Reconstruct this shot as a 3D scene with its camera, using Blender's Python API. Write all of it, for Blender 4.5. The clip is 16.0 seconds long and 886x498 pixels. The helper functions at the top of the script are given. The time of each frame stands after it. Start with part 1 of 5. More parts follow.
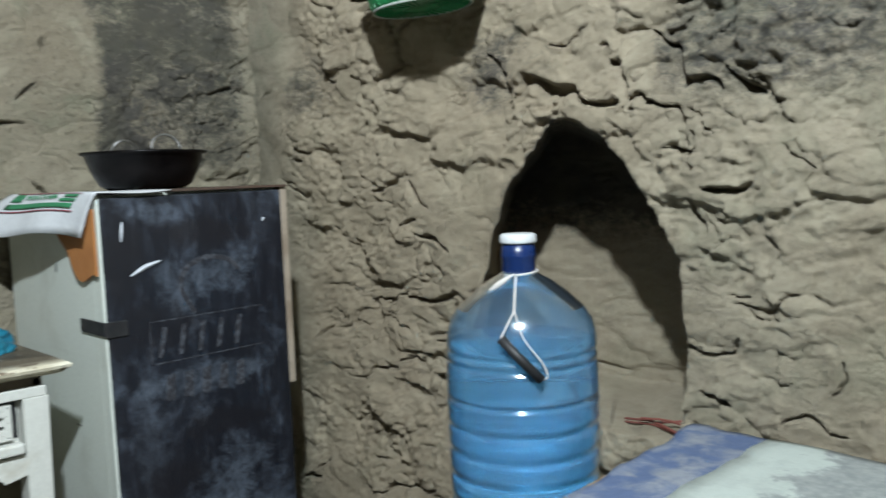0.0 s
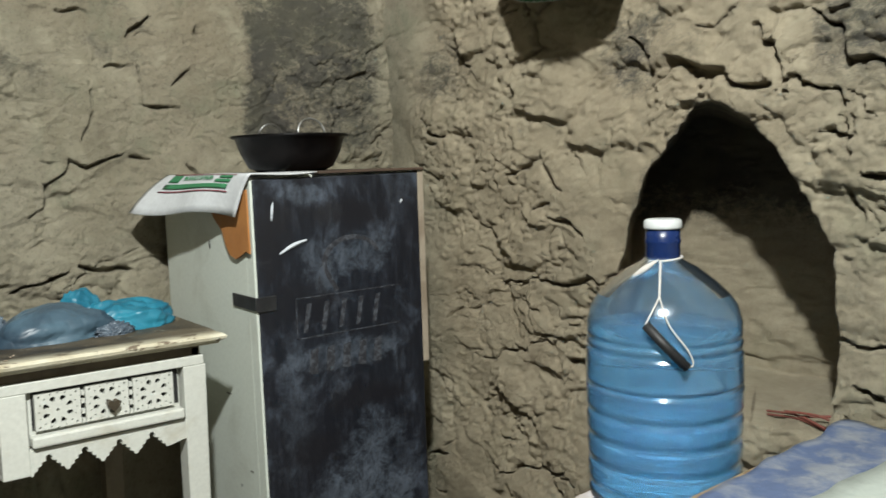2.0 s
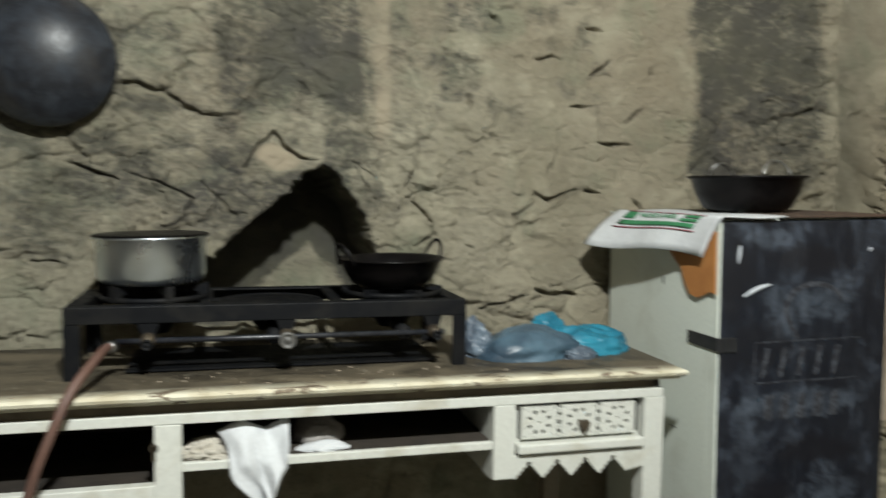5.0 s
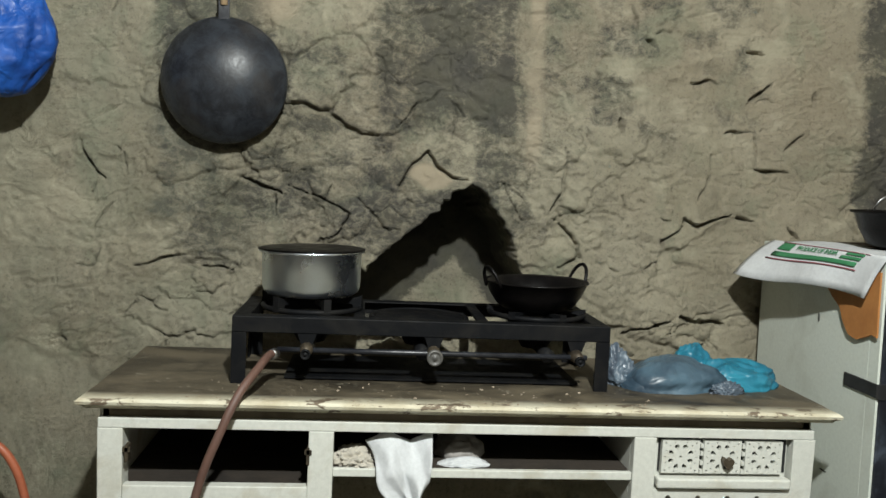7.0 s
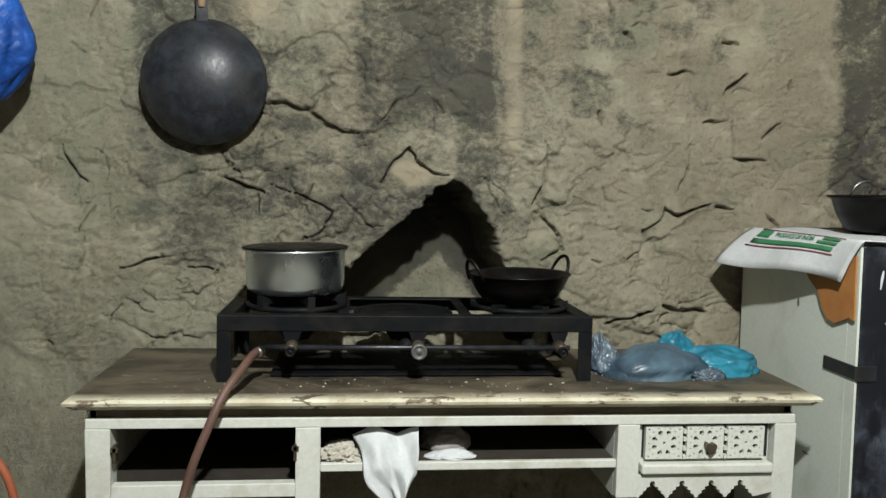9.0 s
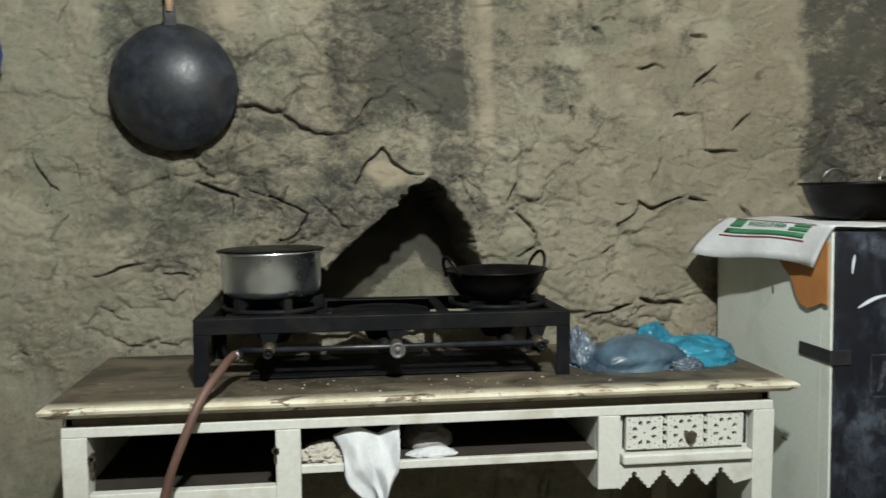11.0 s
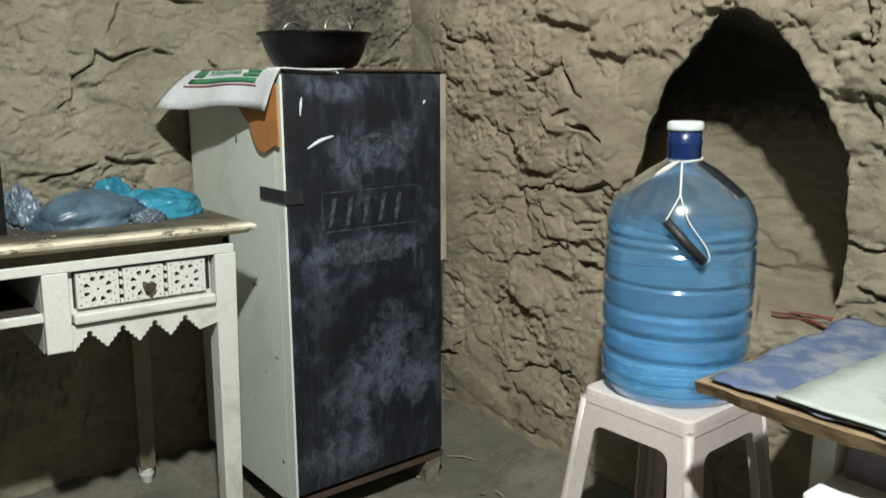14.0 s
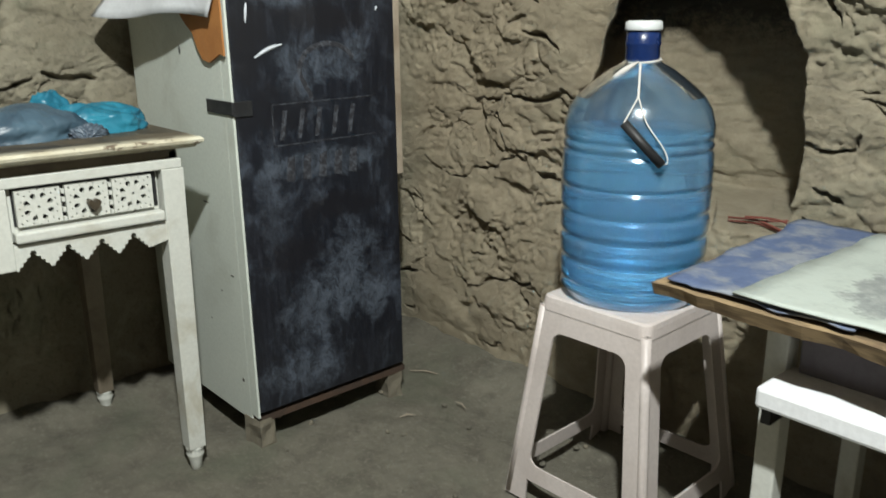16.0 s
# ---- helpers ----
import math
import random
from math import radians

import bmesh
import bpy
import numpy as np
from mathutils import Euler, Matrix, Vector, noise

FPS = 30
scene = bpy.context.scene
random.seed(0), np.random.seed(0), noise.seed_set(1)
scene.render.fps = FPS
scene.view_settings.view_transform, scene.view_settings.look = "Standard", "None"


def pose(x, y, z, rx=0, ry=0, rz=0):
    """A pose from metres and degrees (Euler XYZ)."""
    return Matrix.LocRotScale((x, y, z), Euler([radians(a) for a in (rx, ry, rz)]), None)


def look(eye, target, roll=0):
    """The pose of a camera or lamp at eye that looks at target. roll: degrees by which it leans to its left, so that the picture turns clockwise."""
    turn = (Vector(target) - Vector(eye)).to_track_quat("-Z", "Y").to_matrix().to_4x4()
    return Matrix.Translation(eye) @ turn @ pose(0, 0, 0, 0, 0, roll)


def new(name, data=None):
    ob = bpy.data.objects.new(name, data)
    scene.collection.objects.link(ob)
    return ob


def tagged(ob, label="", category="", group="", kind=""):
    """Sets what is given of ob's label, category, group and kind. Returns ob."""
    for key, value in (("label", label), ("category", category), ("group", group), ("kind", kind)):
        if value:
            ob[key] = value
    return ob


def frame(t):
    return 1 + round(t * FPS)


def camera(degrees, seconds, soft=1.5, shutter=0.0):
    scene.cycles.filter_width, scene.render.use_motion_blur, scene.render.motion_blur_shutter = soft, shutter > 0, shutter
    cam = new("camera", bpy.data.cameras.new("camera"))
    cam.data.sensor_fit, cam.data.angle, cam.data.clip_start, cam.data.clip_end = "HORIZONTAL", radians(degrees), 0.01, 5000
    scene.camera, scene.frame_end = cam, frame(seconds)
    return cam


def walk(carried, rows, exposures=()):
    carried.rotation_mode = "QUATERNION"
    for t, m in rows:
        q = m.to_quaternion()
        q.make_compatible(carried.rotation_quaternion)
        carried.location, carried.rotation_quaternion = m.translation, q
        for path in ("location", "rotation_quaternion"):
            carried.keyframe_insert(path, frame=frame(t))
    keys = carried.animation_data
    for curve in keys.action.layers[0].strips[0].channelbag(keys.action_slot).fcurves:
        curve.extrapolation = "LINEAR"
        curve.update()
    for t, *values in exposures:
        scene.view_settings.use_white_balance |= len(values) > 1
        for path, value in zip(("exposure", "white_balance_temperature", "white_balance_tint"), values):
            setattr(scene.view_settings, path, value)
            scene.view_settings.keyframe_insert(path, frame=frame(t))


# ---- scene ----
cam = camera(57.0, 16.0, 1.5, 0.6)
PATH = [
    (0, (0.066, 0.17, 1.1), (-1.32, 1.601, 0.917), -2.2),
    (0.5, (0.061, 0.139, 1.108), (-1.421, 1.47, 0.926), -2.4),
    (1, (0.047, 0.125, 1.105), (-1.471, 1.414, 0.918), -2.2),
    (1.5, (0.045, 0.113, 1.108), (-1.485, 1.386, 0.918), -2.1),
    (2, (0.034, 0.113, 1.103), (-1.527, 1.345, 0.889), -1.9),
    (2.5, (0.028, 0.087, 1.124), (-1.6, 1.229, 0.911), -1.7),
    (3, (0.006, 0.04, 1.141), (-1.694, 1.075, 0.948), -1.5),
    (3.5, (-0.022, -0.017, 1.129), (-1.775, 0.924, 0.923), -1.1),
    (4, (-0.039, -0.054, 1.116), (-1.837, 0.796, 0.91), -0.8),
    (4.5, (-0.04, -0.085, 1.133), (-1.902, 0.621, 0.945), -0.8),
    (5, (-0.032, -0.158, 1.159), (-1.959, 0.353, 1.0), -0.0),
    (5.2, (-0.022, -0.171, 1.16), (-1.974, 0.245, 1.018), 0.4),
    (7.3, (-0.003, -0.197, 1.215), (-1.988, -0.012, 1.056), 1.8),
    (7.5, (-0.001, -0.187, 1.212), (-1.986, -0.006, 1.057), 1.7),
    (8, (0.003, -0.178, 1.208), (-1.978, 0.035, 1.042), 1.0),
    (10.5, (0.024, -0.173, 1.205), (-1.958, 0.035, 1.035), -0.1),
    (11, (0.016, -0.165, 1.189), (-1.961, 0.093, 1.034), -1.1),
    (11.5, (0.031, -0.129, 1.163), (-1.912, 0.317, 1.005), -1.0),
    (12, (0.03, -0.081, 1.132), (-1.837, 0.619, 0.974), -0.8),
    (12.5, (0.055, -0.039, 1.099), (-1.713, 0.879, 0.927), -1.0),
    (13, (0.073, -0.006, 1.099), (-1.596, 1.071, 0.866), -0.7),
    (13.5, (0.067, 0.007, 1.078), (-1.513, 1.191, 0.757), -0.4),
    (14, (0.042, 0.021, 1.055), (-1.488, 1.247, 0.658), -0.2),
    (14.5, (0.032, 0.02, 1.044), (-1.494, 1.239, 0.613), -0.3),
    (15, (0.029, 0.036, 1.04), (-1.494, 1.252, 0.592), -0.7),
    (15.5, (0.031, 0.049, 1.024), (-1.457, 1.285, 0.515), -1.3),
    (16, (0.032, 0.044, 1.017), (-1.405, 1.31, 0.444), -0.8),
]
walk(cam, [(t, look(eye, target, roll)) for t, eye, target, roll in PATH],
     [(0.0, 0.08, 5800, 10), (0.5, 0.08, 6000, 10), (1.0, 0.10, 6250, 10), (2.0, 0.10, 6500, 10), (4.0, 0.15, 6600, 10), (5.0, 0.0, 6500, 10), (7.5, -0.06, 6500, 10), (11.0, -0.08, 6450, 10), (12.5, 0.12, 6500, 10), (14.0, 0.12, 6450, 10), (16.0, 0.04, 6450, 10)])

# ---- light ----
world = bpy.data.worlds.new("world")
scene.world = world
world.use_nodes = True
world.node_tree.nodes["Background"].inputs[0].default_value = (0.6, 0.7, 0.9, 1)
world.node_tree.nodes["Background"].inputs[1].default_value = 0.0
bulb = new("bulb_light", bpy.data.lights.new("bulb_light", "POINT"))
bulb.location = (0.11, 0.03, 2.38)
bulb.data.energy, bulb.data.color, bulb.data.shadow_soft_size = 368.0, (0.955, 1.0, 0.965), 0.04


# ---- materials ----
class Graph:
    """A small helper to wire a Principled material."""

    def __init__(self, name, rough=0.8, metal=0.0):
        self.m = bpy.data.materials.new(name)
        self.m.use_nodes = True
        self.nt = self.m.node_tree
        self.p = self.nt.nodes["Principled BSDF"]
        self.p.inputs["Roughness"].default_value = rough
        self.p.inputs["Metallic"].default_value = metal
        self.co = self.node("ShaderNodeTexCoord").outputs["Object"]

    def node(self, kind, **values):
        n = self.nt.nodes.new(kind)
        for k, v in values.items():
            n.inputs[k.replace("_", " ")].default_value = v
        return n

    def link(self, a, b):
        self.nt.links.new(a, b)
        return b

    def noise(self, scale, detail=4.0, rough=0.55, distort=0.0, stretch=None):
        n = self.node("ShaderNodeTexNoise", Scale=scale, Detail=detail, Roughness=rough, Distortion=distort)
        if stretch:
            mp = self.node("ShaderNodeMapping", Scale=stretch)
            self.link(self.co, mp.inputs["Vector"])
            self.link(mp.outputs[0], n.inputs["Vector"])
        else:
            self.link(self.co, n.inputs["Vector"])
        return n.outputs["Fac"]

    def ramp(self, fac, lo, hi, a=0.0, b=1.0):
        n = self.node("ShaderNodeMapRange", From_Min=lo, From_Max=hi, To_Min=a, To_Max=b)
        self.link(fac, n.inputs["Value"])
        return n.outputs[0]

    def mix(self, fac, a, b, blend="MIX"):
        n = self.nt.nodes.new("ShaderNodeMix")
        n.data_type, n.blend_type = "RGBA", blend
        for v, i in ((fac, 0), (a, 6), (b, 7)):
            if hasattr(v, "links"):
                self.link(v, n.inputs[i])
            elif i == 0:
                n.inputs[i].default_value = v
            else:
                n.inputs[i].default_value = (*v, 1)
        return n.outputs[2]

    def times(self, a, b):
        n = self.nt.nodes.new("ShaderNodeMath")
        n.operation = "MULTIPLY"
        for v, i in ((a, 0), (b, 1)):
            if hasattr(v, "links"):
                self.link(v, n.inputs[i])
            else:
                n.inputs[i].default_value = v
        return n.outputs[0]

    def attr(self, name):
        n = self.nt.nodes.new("ShaderNodeAttribute")
        n.attribute_name = name
        return n.outputs["Fac"]

    def spot(self, centre, size, ragged, scale):
        """A ragged oval stain in y and z: 1 inside, 0 outside."""
        mp = self.node("ShaderNodeMapping", Scale=(0, 1 / size[0], 1 / size[1]), Location=(0, -centre[1] / size[0], -centre[2] / size[1]))
        self.link(self.co, mp.inputs["Vector"])
        n = self.nt.nodes.new("ShaderNodeVectorMath")
        n.operation = "LENGTH"
        self.link(mp.outputs[0], n.inputs[0])
        add = self.nt.nodes.new("ShaderNodeMath")
        self.link(n.outputs["Value"], add.inputs[0])
        self.link(self.ramp(self.noise(scale, 7, 0.7, 0.4), 0.2, 0.8, -ragged, ragged), add.inputs[1])
        return self.ramp(add.outputs[0], 1.15, 0.65)

    def bump(self, height, strength=0.5, distance=0.01):
        n = self.node("ShaderNodeBump", Strength=strength, Distance=distance)
        self.link(height, n.inputs["Height"])
        self.link(n.outputs[0], self.p.inputs["Normal"])
        return n

    def done(self, colour, rough=None):
        if hasattr(colour, "links"):
            self.link(colour, self.p.inputs["Base Color"])
        else:
            self.p.inputs["Base Color"].default_value = (*colour, 1)
        if rough is not None:
            self.link(rough, self.p.inputs["Roughness"])
        return self.m


def worn(name, base, other, rough=0.6, metal=0.0, scale=8.0, lo=0.45, hi=0.65, fine=120.0, bump=0.15, stretch=None, dist=0.003, spec=0.5):
    """Paint, cloth, wood or metal: a base colour, patches of another, fine grain and a low relief."""
    g = Graph(name, rough, metal)
    g.p.inputs["Specular IOR Level"].default_value = spec
    c = g.mix(g.ramp(g.noise(scale, 5, 0.6, 0.4, stretch), lo, hi), base, other)
    f = g.noise(fine, 3, 0.6, 0, stretch)
    c = g.mix(g.ramp(f, 0.3, 0.7, 0.0, 0.25), c, tuple(v * 0.55 for v in base))
    g.bump(f, bump, dist)
    return g.done(c, g.ramp(g.noise(scale * 3, 3), 0.3, 0.7, rough - 0.08, min(1.0, rough + 0.1)))


def mud_material():
    g = Graph("mud_plaster", 0.95)
    c = g.mix(g.ramp(g.noise(3.0, 6, 0.65), 0.36, 0.64), (0.240, 0.216, 0.150), (0.335, 0.305, 0.225))
    c = g.mix(g.ramp(g.noise(20, 6, 0.7), 0.50, 0.74, 0, 0.55), c, (0.152, 0.133, 0.099))
    c = g.mix(g.ramp(g.noise(70, 5, 0.7), 0.50, 0.72, 0, 0.5), c, (0.331, 0.300, 0.239))
    c = g.mix(g.ramp(g.noise(1.7, 4, 0.6), 0.50, 0.66, 0, 0.35), c, (0.240, 0.189, 0.131))
    c = g.mix(g.ramp(g.noise(5.3, 5, 0.65, 0.5), 0.52, 0.68, 0, 0.6), c, (0.174, 0.198, 0.133))
    c = g.mix(g.ramp(g.noise(110, 6, 0.8), 0.53, 0.64, 0, 0.62), c, (0.105, 0.092, 0.062))
    c = g.mix(g.ramp(g.noise(32, 8, 0.78, 0.4), 0.56, 0.66, 0, 0.55), c, (0.125, 0.118, 0.082))
    c = g.mix(g.ramp(g.noise(6.5, 6, 0.65, 0.6), 0.50, 0.64, 0, 0.65), c, (0.415, 0.380, 0.280))
    c = g.mix(g.times(g.attr("warm"), 0.62), c, g.mix(g.ramp(g.noise(11, 8, 0.75), 0.36, 0.64), (0.320, 0.256, 0.168), (0.470, 0.385, 0.265)))
    # soot and the hollows' painted shade lie in specks and blots, thickest where the attribute is high
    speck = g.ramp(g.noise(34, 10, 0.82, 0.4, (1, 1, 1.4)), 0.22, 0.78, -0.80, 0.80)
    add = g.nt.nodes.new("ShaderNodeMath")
    g.link(g.attr("soot_shade"), add.inputs[0])
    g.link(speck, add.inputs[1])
    soot_shade_mix = g.times(g.ramp(add.outputs[0], 0.12, 0.72), g.ramp(g.attr("soot_shade"), 0.02, 0.35))
    c = g.mix(g.times(soot_shade_mix, 0.84), c, g.mix(g.ramp(g.noise(8, 5, 0.6), 0.4, 0.65), (0.028, 0.028, 0.029), (0.060, 0.058, 0.042)))
    moss = g.times(g.attr("damp"), g.ramp(g.noise(9, 5, 0.6), 0.38, 0.62))
    c = g.mix(moss, c, (0.211, 0.224, 0.164))
    c = g.mix(g.ramp(g.attr("ochre"), 0, 1, 0, 0.9), c, (0.400, 0.335, 0.240))
    h = g.mix(0.55, g.noise(48, 10, 0.80, 0.2), g.noise(170, 6, 0.8))
    g.bump(h, 1.0, 0.014)
    return g.done(c)


def floor_material():
    g = Graph("mud_floor", 0.95)
    c = g.mix(g.ramp(g.noise(4.0, 5, 0.6), 0.35, 0.68), (0.144, 0.133, 0.101), (0.203, 0.187, 0.144))
    c = g.mix(g.ramp(g.noise(11, 6, 0.7), 0.46, 0.66, 0, 0.75), c, (0.098, 0.087, 0.066))
    c = g.mix(g.ramp(g.noise(90, 5, 0.75), 0.52, 0.7, 0, 0.7), c, (0.257, 0.242, 0.191))
    c = g.mix(g.ramp(g.noise(2.6, 6, 0.65, 0.5), 0.50, 0.64, 0, 0.6), c, (0.120, 0.128, 0.088))
    g.bump(g.noise(70, 8, 0.78), 0.9, 0.012)
    return g.done(c)


def door_material():
    """Black paint wiped with a chalky rag: smeared patches, streaks, a greasy black hold and bare black."""
    g = Graph("chalky_black_door", 0.42)
    broad = g.ramp(g.noise(7.0, 9, 0.72, 0.5, (1, 1.2, 0.8)), 0.50, 0.66)
    streak = g.ramp(g.noise(12, 6, 0.75, 0.1, (1, 4, 0.6)), 0.46, 0.70)
    fine = g.ramp(g.noise(34, 9, 0.82, 0.6, (1, 1.0, 0.8)), 0.40, 0.60, 0.12, 1.0)
    c = g.mix(g.times(broad, fine), (0.008, 0.009, 0.013), (0.058, 0.072, 0.098))
    c = g.mix(g.times(g.times(streak, fine), 0.30), c, (0.085, 0.098, 0.130))
    for cy, cz, ry, rz, much in ((0.27, 0.34, 0.085, 0.12, 0.85), (0.17, 0.25, 0.09, 0.07, 0.7), (0.34, 0.24, 0.05, 0.06, 0.8), (0.22, 0.61, 0.14, 0.035, 0.75),
                                 (0.27, 0.83, 0.08, 0.05, 0.75), (0.16, 0.81, 0.05, 0.07, 0.6), (0.15, 0.10, 0.13, 0.05, 0.6), (0.08, 0.50, 0.04, 0.16, 0.4), (0.12, 0.98, 0.06, 0.02, 0.7)):
        c = g.mix(g.times(g.times(g.spot((0, cy, cz), (ry, rz), 0.9, 14), fine), 0.8 * much), c, (0.092, 0.110, 0.138))
    for cy, cz, ry, rz in ((0.09, 0.735, 0.11, 0.055), (0.05, 0.86, 0.045, 0.10), (0.24, 0.93, 0.10, 0.035), (0.27, 0.50, 0.13, 0.035), (0.13, 0.40, 0.07, 0.05)):
        c = g.mix(g.times(g.spot((0, cy, cz), (ry, rz), 0.7, 11), 0.88), c, (0.009, 0.009, 0.012))
    g.bump(g.noise(120, 4, 0.7), 0.2, 0.002)
    return g.done(c, g.ramp(broad, 0, 1, 0.34, 0.65))


def top_material():
    """Cream paint worn and greased dark where pans are used, left paler at the rim."""
    g = Graph("worn_table_top", 0.45)
    n = g.nt.nodes.new("ShaderNodeSeparateXYZ")
    g.link(g.co, n.inputs[0])
    rim = g.ramp(n.outputs[0], -1.615, -1.568)
    grease = g.ramp(g.noise(7, 6, 0.7, 0.6, (1, 0.5, 1)), 0.36, 0.64)
    c = g.mix(grease, (0.120, 0.098, 0.064), (0.018, 0.015, 0.011))
    c = g.mix(g.ramp(g.noise(40, 5, 0.7), 0.60, 0.74, 0, 0.6), c, (0.33, 0.30, 0.23))
    chips = g.ramp(g.noise(26, 5, 0.7, 0.3, (1, 0.6, 1.5)), 0.56, 0.60)
    c = g.mix(rim, c, g.mix(chips, g.mix(g.ramp(g.noise(12, 5, 0.7), 0.4, 0.65), (0.58, 0.55, 0.43), (0.42, 0.37, 0.26)), (0.14, 0.105, 0.07)))
    g.bump(g.noise(60, 5, 0.7), 0.4, 0.004)
    return g.done(c, g.ramp(grease, 0, 1, 0.75, 0.45))


MUD, DIRT, BLACK_PAINT, TOP_PAINT = mud_material(), floor_material(), door_material(), top_material()
WHITE_PAINT = worn("old_white_paint", (0.57, 0.575, 0.525), (0.36, 0.32, 0.23), 0.5, 0, 7, 0.52, 0.74)
ENAMEL = worn("fridge_enamel", (0.60, 0.635, 0.575), (0.44, 0.45, 0.39), 0.38, 0, 5, 0.55, 0.8)
RUBBER = worn("black_rubber", (0.012, 0.012, 0.013), (0.03, 0.03, 0.03), 0.5)
IRON = worn("black_iron", (0.009, 0.010, 0.014), (0.030, 0.033, 0.040), 0.36, 0.0, 9, spec=0.6)
SOOTED_IRON = worn("sooted_iron", (0.0025, 0.0022, 0.0024), (0.006, 0.005, 0.005), 0.36, 0.0, 14, spec=0.14)
STOVE_IRON = worn("stove_iron", (0.004, 0.0044, 0.0055), (0.011, 0.0105, 0.010), 0.6, 0.0, 14, spec=0.13)
ALUMINIUM = worn("dull_aluminium", (0.76, 0.82, 0.88), (0.66, 0.73, 0.80), 0.30, 1.0, 6, fine=500.0, bump=0.0)
STEEL = worn("steel", (0.45, 0.45, 0.45), (0.30, 0.30, 0.30), 0.35, 1.0, 20)
STOOL_PLASTIC = worn("pinkish_white_plastic", (0.56, 0.50, 0.47), (0.49, 0.43, 0.40), 0.40, 0, 6)
BRICK = worn("brick_clay", (0.17, 0.150, 0.11), (0.12, 0.105, 0.08), 0.95, 0, 20)
WHITE_CLOTH = worn("white_cloth", (0.545, 0.56, 0.57), (0.45, 0.46, 0.47), 0.9, 0, 10)
ORANGE_CARD = worn("orange_card", (0.42, 0.18, 0.05), (0.33, 0.13, 0.035), 0.7)
BLUE_SHEET = worn("blue_sheet", (0.075, 0.105, 0.19), (0.20, 0.215, 0.24), 0.8, 0, 14, 0.44, 0.62, 90, 0.5)


def patched_sheet():
    """Pale plastic with a large worn grey patch over its middle."""
    g = Graph("pale_sheet", 0.7)
    n = g.nt.nodes.new("ShaderNodeSeparateXYZ")
    g.link(g.co, n.inputs[0])
    ragged = g.ramp(g.noise(9, 6, 0.7), 0.2, 0.8, -0.09, 0.09)
    sides = []
    for out, lo in ((0, 0.235), (1, 0.035)):
        add = g.nt.nodes.new("ShaderNodeMath")
        g.link(n.outputs[out], add.inputs[0])
        g.link(ragged, add.inputs[1])
        sides.append(g.ramp(add.outputs[0], lo, lo + 0.02))
    c = g.mix(g.ramp(g.noise(22, 5, 0.7), 0.45, 0.7, 0, 0.6), (0.35, 0.385, 0.350), (0.24, 0.262, 0.242))
    c = g.mix(g.times(*sides), c, g.mix(g.ramp(g.noise(60, 5, 0.7), 0.4, 0.65), (0.175, 0.19, 0.185), (0.25, 0.265, 0.25)))
    g.bump(g.noise(70, 4), 0.3, 0.004)
    return g.done(c)


GREY_SHEET = patched_sheet()


# ---- helpers for shapes ----
def part(name, bm, material, parent=None, label="", smooth=False, bevel=0.0):
    me = bpy.data.meshes.new(name)
    bmesh.ops.recalc_face_normals(bm, faces=bm.faces)
    bm.to_mesh(me)
    bm.free()
    me.materials.append(material)
    if smooth:
        me.shade_smooth()
    ob = new(name, me)
    ob.parent = parent
    if bevel:
        b = ob.modifiers.new("edge", "BEVEL")
        b.width, b.segments, b.limit_method = bevel, 2, "ANGLE"
    if label:
        tagged(ob, label)
    return ob


def thing(name, label, category, at=(0, 0, 0), turn=0.0, group=""):
    ob = new(name)
    ob.matrix_basis = pose(*at, 0, 0, turn)
    ob.empty_display_size = 0.05
    return tagged(ob, label, category, group)


def box(x0, x1, y0, y1, z0, z1, bm=None):
    bm = bm or bmesh.new()
    v = [bm.verts.new((x, y, z)) for z in (z0, z1) for y in (y0, y1) for x in (x0, x1)]
    for f in ((0, 1, 3, 2), (4, 6, 7, 5), (0, 4, 5, 1), (2, 3, 7, 6), (0, 2, 6, 4), (1, 5, 7, 3)):
        bm.faces.new([v[i] for i in f])
    return bm


def lathe(profile, seg=48, bm=None, centre=(0, 0)):
    """A solid of revolution about z from (radius, height) pairs."""
    bm = bm or bmesh.new()
    rings = []
    for r, z in profile:
        if r < 1e-5:
            rings.append([bm.verts.new((centre[0], centre[1], z))])
        else:
            rings.append([bm.verts.new((centre[0] + r * math.cos(a), centre[1] + r * math.sin(a), z))
                          for a in (2 * math.pi * i / seg for i in range(seg))])
    for a, b in zip(rings, rings[1:]):
        for i in range(seg):
            j = (i + 1) % seg
            q = [a[i % len(a)], a[j % len(a)], b[j % len(b)], b[i % len(b)]]
            q = [v for k, v in enumerate(q) if v not in q[:k]]
            if len(q) > 2:
                bm.faces.new(q)
    return bm


def tube(points, radius, seg=10, bm=None, closed=False):
    """A round bar along points, smoothed by the caller."""
    bm = bm or bmesh.new()
    pts = [Vector(p) for p in points]
    rings, n = [], len(pts)
    up = Vector((0.13, 0.31, 0.94))
    for i, p in enumerate(pts):
        a = pts[(i - 1) % n] if closed or i else pts[0]
        b = pts[(i + 1) % n] if closed or i < n - 1 else pts[-1]
        d = (b - a).normalized()
        s = d.cross(up).normalized()
        u = s.cross(d).normalized()
        r = radius[i] if hasattr(radius, "__len__") else radius
        rings.append([bm.verts.new(p + r * (math.cos(2 * math.pi * k / seg) * s + math.sin(2 * math.pi * k / seg) * u)) for k in range(seg)])
    for i in range(n if closed else n - 1):
        a, b = rings[i], rings[(i + 1) % n]
        for k in range(seg):
            bm.faces.new((a[k], a[(k + 1) % seg], b[(k + 1) % seg], b[k]))
    if not closed:
        bm.faces.new(rings[0][::-1])
        bm.faces.new(rings[-1])
    return bm


